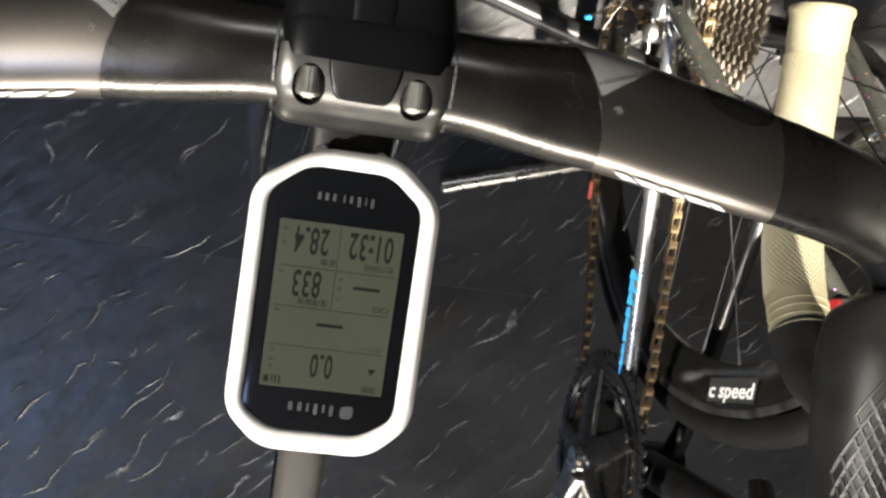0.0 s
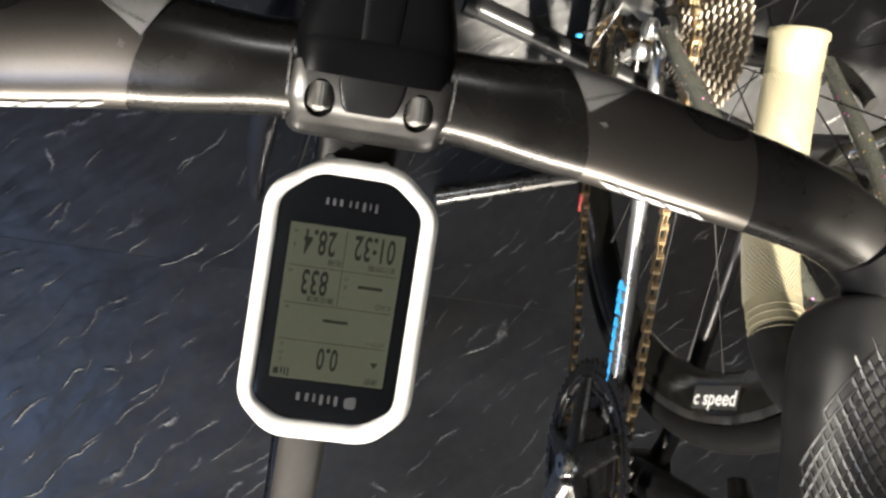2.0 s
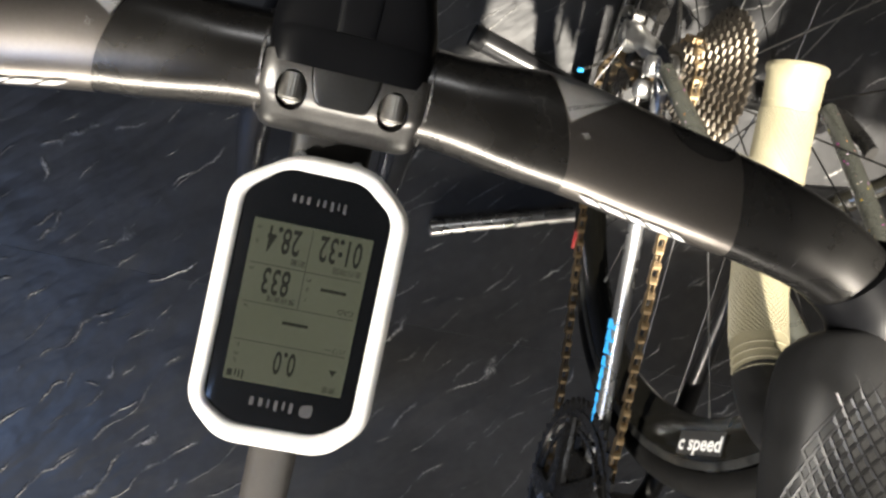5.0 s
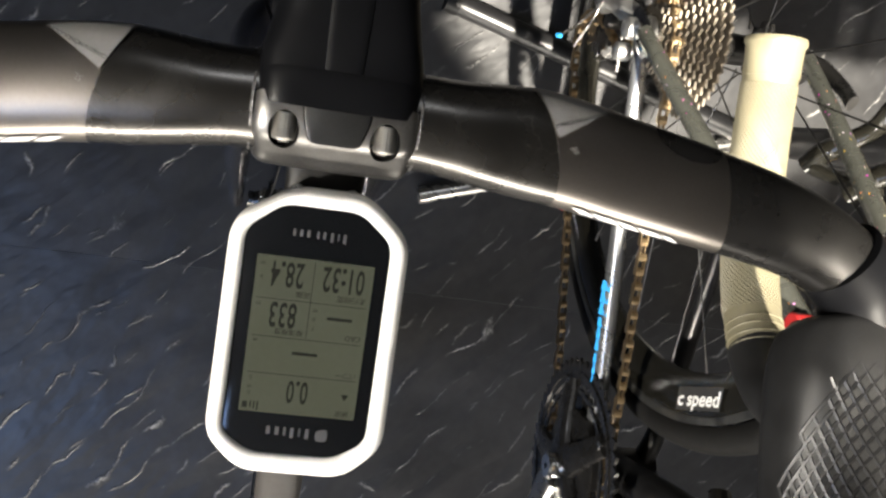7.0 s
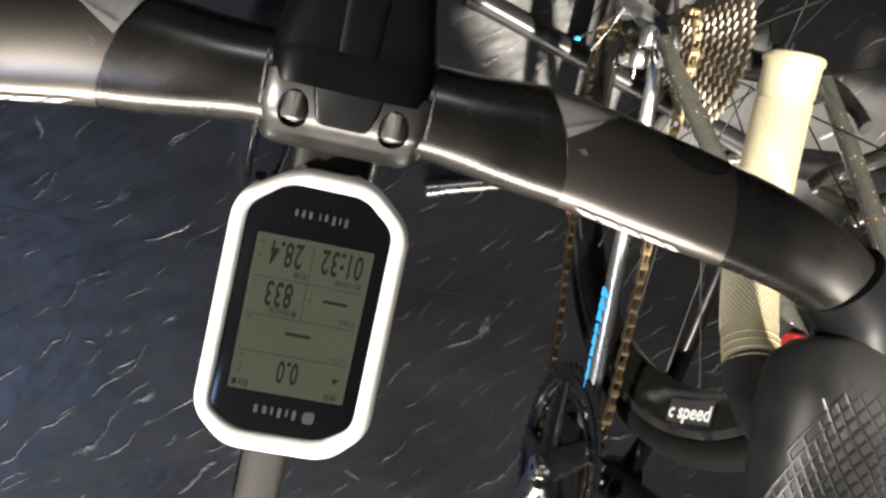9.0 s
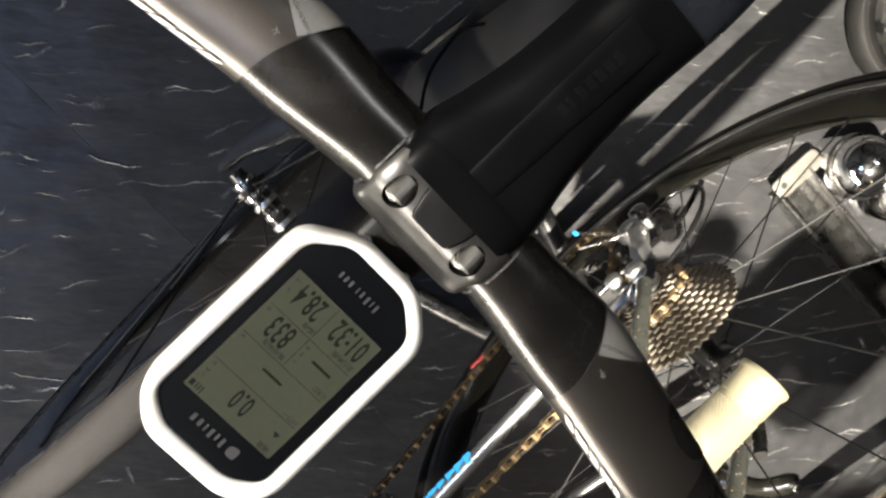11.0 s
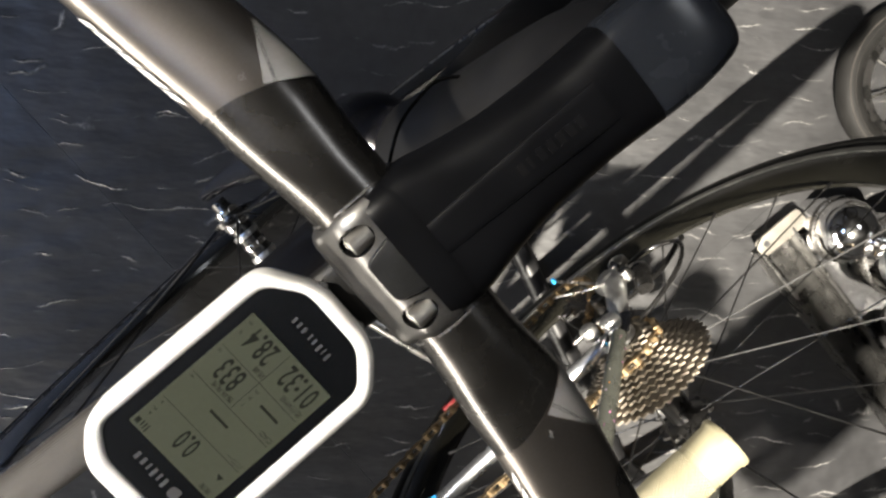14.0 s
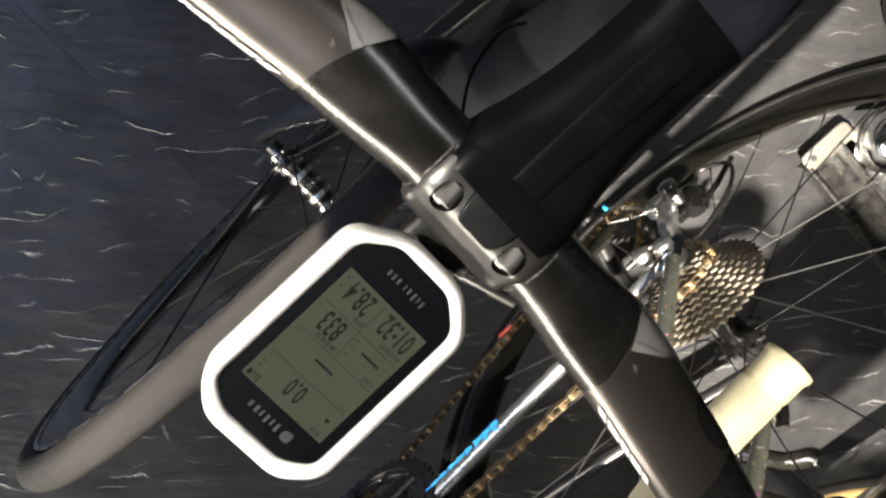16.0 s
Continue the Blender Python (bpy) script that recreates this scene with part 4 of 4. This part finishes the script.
def link_mesh(gap, high):
    bm = bmesh.new()
    for s in (-1, 1):
        sweep(bm, [(s * gap - 0.0006, 0, 0, 0.001, 0.001)] * 0 or [(s * gap, -0.0095, 0, 0.0006, high * 0.7), (s * gap, -0.0063, 0, 0.0006, high), (s * gap, 0, 0, 0.0006, high * 0.68), (s * gap, 0.0063, 0, 0.0006, high), (s * gap, 0.0095, 0, 0.0006, high * 0.7)], (1, 0, 0), 6)
    for e in (-1, 1):
        tube(bm, (-gap, e * 0.0063, 0), (gap, e * 0.0063, 0), 0.0036, n=8)
    bmesh.ops.recalc_face_normals(bm, faces=bm.faces)
    me = bpy.data.meshes.new("link")
    bm.to_mesh(me)
    bm.free()
    me.materials.append(GOLD)
    return me


chain = empty("chain", parent=bike2)
links = (link_mesh(0.0031, 0.0040), link_mesh(0.0019, 0.0038))
for k in range(count):
    a, b = Vector(knots[k]), Vector(knots[(k + 1) % count])
    mid, d = (a + b) / 2, b - a
    x = -0.0410 - 0.0155 * max(0, min(1, (mid.x + 0.3) / 0.3))
    ob = new("link", links[k % 2])
    ob.parent = chain
    ob.matrix_basis = Matrix.Translation((x, mid.x, mid.y)) @ Matrix.Rotation(math.atan2(d.y, d.x), 4, "X")

# frame of the raised bike
for s in (-1, 1):
    bm = bmesh.new()
    sweep(bm, spline([(s * 0.074, 0.004, -0.002, 0.006, 0.008), (s * 0.069, -0.03, -0.006, 0.0070, 0.0070), (s * 0.050, -0.18, -0.034, 0.0074, 0.0078), (s * 0.034, -0.34, -0.056, 0.0085, 0.0100), (s * 0.026, -0.39, -0.068, 0.010, 0.012)], 6), (1, 0, 0), 20)
    part("chain_stay", bm, GREYPAINT if s < 0 else BLACKPAINT, bike2, "silver chainstay with blue lettering" if s < 0 else "black chainstay")
    bm = bmesh.new()
    sweep(bm, spline([(s * 0.076, 0.0, 0.010, 0.0065, 0.007), (s * 0.069, -0.048, 0.07, 0.0075, 0.0075), (s * 0.046, -0.193, 0.25, 0.0075, 0.008), (s * 0.022, -0.335, 0.43, 0.0075, 0.009)], 6), (1, 0, 0), 18)
    part("seat_stay", bm, SPARK, bike2, "dark grey flake-painted seat stay")
    bm = bmesh.new()
    sweep(bm, [(s * 0.074, 0.018, -0.016, 0.004, 0.009), (s * 0.074, 0.0, 0.0, 0.005, 0.014), (s * 0.074, -0.016, 0.012, 0.004, 0.008)], (1, 0, 0), 14)
    part("dropout", bm, CHROME, bike2, "polished metal dropout")
bm = bmesh.new()
tube(bm, BB, (0, -0.340, 0.46), 0.0165, n=22)
part("seat_tube", bm, BLACKPAINT, bike2, "gloss black seat tube")
bm = bmesh.new()
tube(bm, BB + Vector((-0.036, 0, 0)), BB + Vector((0.036, 0, 0)), 0.021, n=24)
part("bottom_bracket_shell", bm, BLACKPAINT, bike2)
bm = bmesh.new()
tube(bm, BB, (0, -0.86, 0.36), 0.019, n=22)
part("down_tube", bm, BLACKPAINT, bike2)
bm = bmesh.new()
tube(bm, (0, -0.338, 0.44), (0, -0.83, 0.45), 0.016, n=22)
part("top_tube", bm, BLACKPAINT, bike2)

# rear derailleur
der = empty("rear_derailleur", parent=bike2)
bm = bmesh.new()
sweep(bm, spline([(-0.070, 0.012, -0.020, 0.008, 0.010), (-0.080, 0.026, -0.038, 0.007, 0.010), (-0.082, 0.036, -0.062, 0.008, 0.011), (-0.076, 0.032, -0.085, 0.008, 0.010)], 5), (1, 0, 0), 18, 2.6)
part("body", bm, SATIN, der, "satin silver derailleur body")
bm = bmesh.new()
sweep(bm, spline([(-0.072, 0.050, -0.030, 0.006, 0.008), (-0.078, 0.062, -0.055, 0.006, 0.009), (-0.070, 0.050, -0.085, 0.006, 0.008)], 5), (1, 0, 0), 14, 2.6)
part("outer_link", bm, BLACKBAR, der, "black outer link")
for x in (-0.050, -0.030):
    bm = bmesh.new()
    sweep(bm, spline([(x, 0.006, -0.070, 0.0012, 0.012), (x, 0.020, -0.105, 0.0012, 0.010), (x, 0.018, -0.150, 0.0012, 0.011), (x, 0.016, -0.182, 0.0012, 0.012)], 5), (1, 0, 0), 12)
    part("cage_plate", bm, BLACKBAR, der, "black cage plate")
for y, z in ((0.014, -0.085), (0.016, -0.174)):
    cog(11, -0.040, 0.0022, BLACKBAR, der, "pulley", 0.004).location = (0, y, z)
for pts, r, m in (([(-0.058, -0.03, -0.020), (-0.062, 0.03, -0.012), (-0.066, 0.085, -0.030), (-0.066, 0.110, -0.068), (-0.070, 0.090, -0.092), (-0.078, 0.060, -0.080)], 0.0022, BLACKBAR),
                  ([(-0.080, 0.055, -0.07), (-0.092, 0.02, -0.060), (-0.100, -0.01, -0.085)], 0.0009, STEEL)):
    bm = bmesh.new()
    sweep(bm, [(*p, r) for p in spline(pts, 10)], (1, 0, 0), 10)
    part("cable", bm, m, der)
def knob(p, r, h, m, name="knuckle", axis="x", label=""):
    bm = bmesh.new()
    lathe(bm, [(0.0008, -h), (0.7 * r, -h), (0.95 * r, -0.8 * h), (r, 0.0), (0.95 * r, 0.8 * h), (0.7 * r, h), (0.0008, h)], 22, axis, p, closed=False)
    part(name, bm, m, der, label)


for p, r, h, m in (((-0.078, 0.004, -0.010), 0.0095, 0.008, SATIN), ((-0.078, -0.014, -0.026), 0.008, 0.007, SATIN), ((-0.080, 0.036, -0.070), 0.012, 0.010, SATIN),
                   ((-0.074, 0.058, -0.100), 0.010, 0.008, STEEL), ((-0.060, 0.020, -0.090), 0.009, 0.012, BLACKBAR), ((-0.088, 0.048, -0.046), 0.006, 0.006, STEEL)):
    knob(p, r, h, m)
knob((-0.1238, -0.0053, -0.0608), 0.0020, 0.0028, BLUE, "adjuster", label="small blue adjuster")
bm = bmesh.new()
sweep(bm, [(*p, 0.0013) for p in spline([(-0.1238, -0.0053, -0.0608), (-0.090, 0.012, -0.115), (-0.082, 0.030, -0.080)], 8)], (1, 0, 0), 8)
part("cable_end", bm, STEEL, der)
bm = bmesh.new()
sweep(bm, [(*p, 0.0028) for p in spline([(-0.060, 0.120, -0.085), (-0.068, 0.070, -0.045), (-0.078, 0.020, -0.030), (-0.076, -0.030, -0.036)], 8)], (1, 0, 0), 12)
part("housing_end", bm, BLACKBAR, der, "black cable housing")
# quick release lever and brake on the far side
bm = bmesh.new()
sweep(bm, spline([(0.072, 0.0, 0.0, 0.007, 0.008), (0.086, -0.004, 0.012, 0.005, 0.008), (0.090, -0.02, 0.040, 0.004, 0.007), (0.086, -0.035, 0.066, 0.004, 0.007)], 6), (1, 0, 0), 14)
part("quick_release", bm, BLACKBAR, bike2, "black quick release lever")

# lettering on the rim, and blue bars on the stay
at = radians(164)
up, along = Vector((0, -math.cos(at), -math.sin(at))), Vector((0, math.sin(at), -math.cos(at)))
m = Matrix((along, up, Vector((-1, 0, 0)))).transposed().to_4x4()
m.translation = Vector((-0.0130, 0.2945 * math.cos(at), 0.2945 * math.sin(at)))
bm = bmesh.new()
box(bm, (-0.034, -0.0085, -0.0009), (0.034, 0.0105, -0.0001), m @ Matrix.Rotation(radians(-11), 4, "X"))
part("label_ground", bm, DARKINK, w2, "black label ground", smooth=False)
words("rim_lettering", "c speed", WHITEINK, w2, m @ Matrix.Rotation(radians(-11), 4, "X"), 0.0118, 1.26, label="white lettering", bold=0.0004)
for k in range(9):
    bm = bmesh.new()
    y0, f = -0.222 - 0.0115 * k, (0.222 + 0.0115 * k - 0.18) / 0.16
    box(bm, (-0.0003, 0, -0.0046), (0.0003, 0.0106 if k % 3 else 0.0086, 0.0046), Matrix.Translation((-0.0572 + 0.0160 * f, y0, -0.0315 - 0.0215 * f)) @ Matrix.Rotation(radians(8), 4, "X") @ Matrix.Rotation(radians(35), 4, "Y"))
    part("maker_bar", bm, BLUE, bike2, "blue printed bar", smooth=False)
bm = bmesh.new()
tube(bm, (-0.0506, -0.1655, -0.1792), (-0.0506, -0.1463, -0.1783), 0.0026, n=12)
part("chain_sleeve", bm, RED, bike2, "short red sleeve on the chain")
bm = bmesh.new()
tube(bm, (-0.058, -0.1874, 0.247), (-0.046, -0.1874, 0.247), 0.0085, n=16)
part("frame_clip", bm, RED, bike2, "small red frame clip")
# brake caliper: two bowed black arms on a pivot, each with a rounded end and a bolt
brake = empty("rear_brake", parent=bike2)
for a, b in (((0.085, -0.075, 0.045), (0.112, -0.034, 0.085)), ((0.094, -0.094, 0.095), (0.120, -0.050, 0.138))):
    a, b = Vector(a), Vector(b)
    d = (b - a).normalized()
    bow = Vector((0.006, 0.0, 0.006))
    bm = bmesh.new()
    sweep(bm, spline([(*(a - d * 0.022), 0.0060, 0.0075), (*a, 0.0085, 0.0090), (*((a + b) / 2 + bow), 0.0072, 0.0080), (*b, 0.0080, 0.0085), (*(b + d * 0.006), 0.0050, 0.0055)], 5), (1, 0, 0), 18, 2.5)
    arm = part("brake_arm", bm, RIMBLACK, brake, "black brake arm")
    for p in (a, b):
        bm = bmesh.new()
        lathe(bm, [(0.0006, 0.0085), (0.0035, 0.0085), (0.0042, 0.0100), (0.0034, 0.0112), (0.0006, 0.0112)], 18, "z", p, closed=False)
        part("bolt", bm, STEEL, arm, "steel bolt")
bm = bmesh.new()
tube(bm, (0.080, -0.090, 0.040), (0.100, -0.104, 0.100), 0.0065, n=16)
part("pivot", bm, RIMBLACK, brake)


# ---- stand legs on the floor ----
stand = tagged(empty("repair_stand", pose(0.585, 0.12, 0)), "black and silver tripod repair stand holding a bike", "repair stand")
for a, r, m in (((0.155 - 0.585, -0.0135 - 0.12, 0.012), 0.0095, STEEL), ((0.155 - 0.585, 0.2320 - 0.12, 0.0145), 0.0140, BLACKPAINT), ((0.42, -0.02, 0.0145), 0.014, BLACKPAINT)):
    bm = bmesh.new()
    tube(bm, a, (0, 0, 0.016), r, n=20)
    leg = part("leg", bm, m, stand, "tubular stand leg")
    bm = bmesh.new()
    d = Vector(a).normalized()
    tube(bm, Vector(a) + d * 0.002, Vector(a) - d * 0.016, r + 0.0012, n=20)
    part("end_cap", bm, RUBBER if m is BLACKPAINT else STEEL, leg)
bm = bmesh.new()
tube(bm, (0, 0, 0.003), (0, 0, 1.25), 0.019, n=24)
part("column", bm, BLACKPAINT, stand)
bm = bmesh.new()
tube(bm, (0, 0, 0.872), (-0.205, -0.268, 0.872), 0.014, n=18)
part("clamp_arm", bm, BLACKPAINT, stand)


# Unseen slab with its arm, added to throw the wide dark patch on the floor.
bm = bmesh.new()
prism(bm, rounded([(-0.095, -0.225), (0.045, -0.225), (0.045, -0.088), (-0.100, -0.088)], 0.03), 1.085, 1.115, 0.004)
part("shadow_slab", bm, BLACKPAINT, stand, "unseen black slab added to shade the floor")
bm = bmesh.new()
tube(bm, (0, 0, 1.09), (-0.02, -0.11, 1.09), 0.009, n=14)
part("shadow_slab_arm", bm, BLACKPAINT, stand)
# Unseen disc on a short rod, added only for its oval floor shadow.
bm = bmesh.new()
lathe(bm, [(0.002, 1.085), (0.019, 1.085), (0.022, 1.090), (0.022, 1.106), (0.018, 1.112), (0.002, 1.112)], 28, "z", (-0.141, -0.161, 0))
tube(bm, (-0.141, -0.161, 1.098), (-0.09, -0.155, 1.098), 0.005, n=12)
part("shadow_disc", bm, BLACKPAINT, stand, "unseen black disc added to cast an oval shadow")


def floor_unit():
    """An aluminium channel on the floor with a drilled end plate and polished housings."""
    thing = tagged(empty("floor_bracket", pose(0.46, 0.45, 0)), "aluminium floor bracket with polished chrome housings", "bracket")
    for name, lo, hi in (("channel_base", (0.02, 0.0, 0.0), (0.40, 0.058, 0.004)), ("channel_side", (0.02, 0.0, 0.004), (0.40, 0.005, 0.034)), ("channel_side", (0.02, 0.053, 0.004), (0.40, 0.058, 0.034))):
        bm = bmesh.new()
        box(bm, lo, hi, None, 0.0008)
        part(name, bm, CHANNEL, thing, "dark anodised channel")
    bm = bmesh.new()
    prism(bm, rounded([(0.0, 0.0), (0.026, 0.0), (0.030, 0.078), (0.002, 0.078)], 0.010), 0.030, 0.0335, 0.0008)
    p = part("end_plate", bm, PALE, thing, "pale drilled end plate")
    # No opening is cut: a dark disc on top stands for its shade.
    bm = bmesh.new()
    lathe(bm, [(0.0001, 0.0), (0.0042, 0.0), (0.0042, 0.0008), (0.0001, 0.0008)], 20, "z", (0.012, 0.014, 0.0341), closed=False)
    part("hole", bm, DARKINK, p)
    for x, y, r, h in ((0.058, 0.100, 0.042, 0.11), (0.130, 0.135, 0.055, 0.16), (0.225, 0.105, 0.036, 0.10)):
        bm = bmesh.new()
        prof = [(0.001, 0.0), (r, 0.0), (r, h - r)] + [(max(r * math.cos(w), 0.001), h - r + r * math.sin(w)) for w in np.linspace(0.1, 1.57, 9)]
        lathe(bm, prof, 40, "z", (x, y, 0.0), closed=False)
        part("housing", bm, CHROME, thing, "polished chrome dome")
        bm = bmesh.new()
        lathe(bm, [(r, 0.5 * h - 0.006), (r + 0.003, 0.5 * h - 0.005), (r + 0.003, 0.5 * h + 0.003), (r, 0.5 * h + 0.004)], 40, "z", (x, y, 0.0))
        part("band", bm, BLACKBAR, thing)


floor_unit()

third = tagged(empty("spare_wheel", pose(0.831, -0.03, 0.340)), "bicycle wheel with black tyre and tan rim", "wheel")
bm = bmesh.new()
lathe(bm, tyre_profile(0.340, 0.0145, 16), 112)
part("tyre", bm, DARKTYRE, third, "black tyre")
bm = bmesh.new()
lathe(bm, rim_profile(0.316, 0.026, 0.0115), 112)
part("rim", bm, TAN, third, "tan wooden-looking rim")
bm = bmesh.new()
lathe(bm, [(0.004, -0.05), (0.009, -0.05), (0.020, -0.034), (0.012, -0.028), (0.012, 0.028), (0.020, 0.034), (0.009, 0.05), (0.004, 0.05)], 28)
part("hub", bm, STEEL, third)
spokes(third, 0.034, 0.019, 0.291, 24)

small = tagged(empty("small_wheel", pose(0.447, 0.765, 0.0205, 0, 0, 20)), "small grey-tyred wheel resting on the floor", "wheel")
bm = bmesh.new()
lathe(bm, tyre_profile(0.115, 0.018, 16), 64, "z")
part("tyre", bm, DARKTYRE, small, "dark grey tyre with moulded rings")
for r in (0.092, 0.098, 0.105):
    bm = bmesh.new()
    lathe(bm, [(r - 0.0008, 0.0165), (r, 0.0190 - 6 * abs(r - 0.097) ** 1.0 * 0.1), (r + 0.0008, 0.0165)], 64, "z")
    part("moulded_ring", bm, TYRE, small)
bm = bmesh.new()
lathe(bm, [(0.084, -0.012), (0.084, 0.012), (0.070, 0.008), (0.066, 0.0), (0.070, -0.008)], 64, "z")
part("rim", bm, STEEL, small, "pale metal rim")
bm = bmesh.new()
lathe(bm, [(0.004, -0.02), (0.014, -0.02), (0.014, 0.02), (0.004, 0.02)], 32, "z")
part("hub", bm, CHROME, small)
for k in range(8):
    bm = bmesh.new()
    w = 2 * math.pi * k / 8
    tube(bm, (0.012 * math.cos(w), 0.012 * math.sin(w), 0), (0.069 * math.cos(w), 0.069 * math.sin(w), 0), 0.002, n=8)
    part("spoke", bm, STEEL, small)


# ---- slate tiles, last ----
def tiles():
    size, gap = 0.90, 0.0003
    bm = bmesh.new()
    prism(bm, [(0, 0), (size - gap, 0), (size - gap, size - gap), (0, size - gap)], -0.010, 0.0)
    bmesh.ops.recalc_face_normals(bm, faces=bm.faces)
    me = bpy.data.meshes.new("tile")
    bm.to_mesh(me)
    bm.free()
    me.materials.append(SLATE)
    base = bpy.data.objects["floor"]
    for i in range(-4, 4):
        for j in range(-4, 4):
            ob = new("tile", me)
            ob.parent = base
            ob.location = (i * size - 0.45, j * size - 0.141, 0)


tiles()
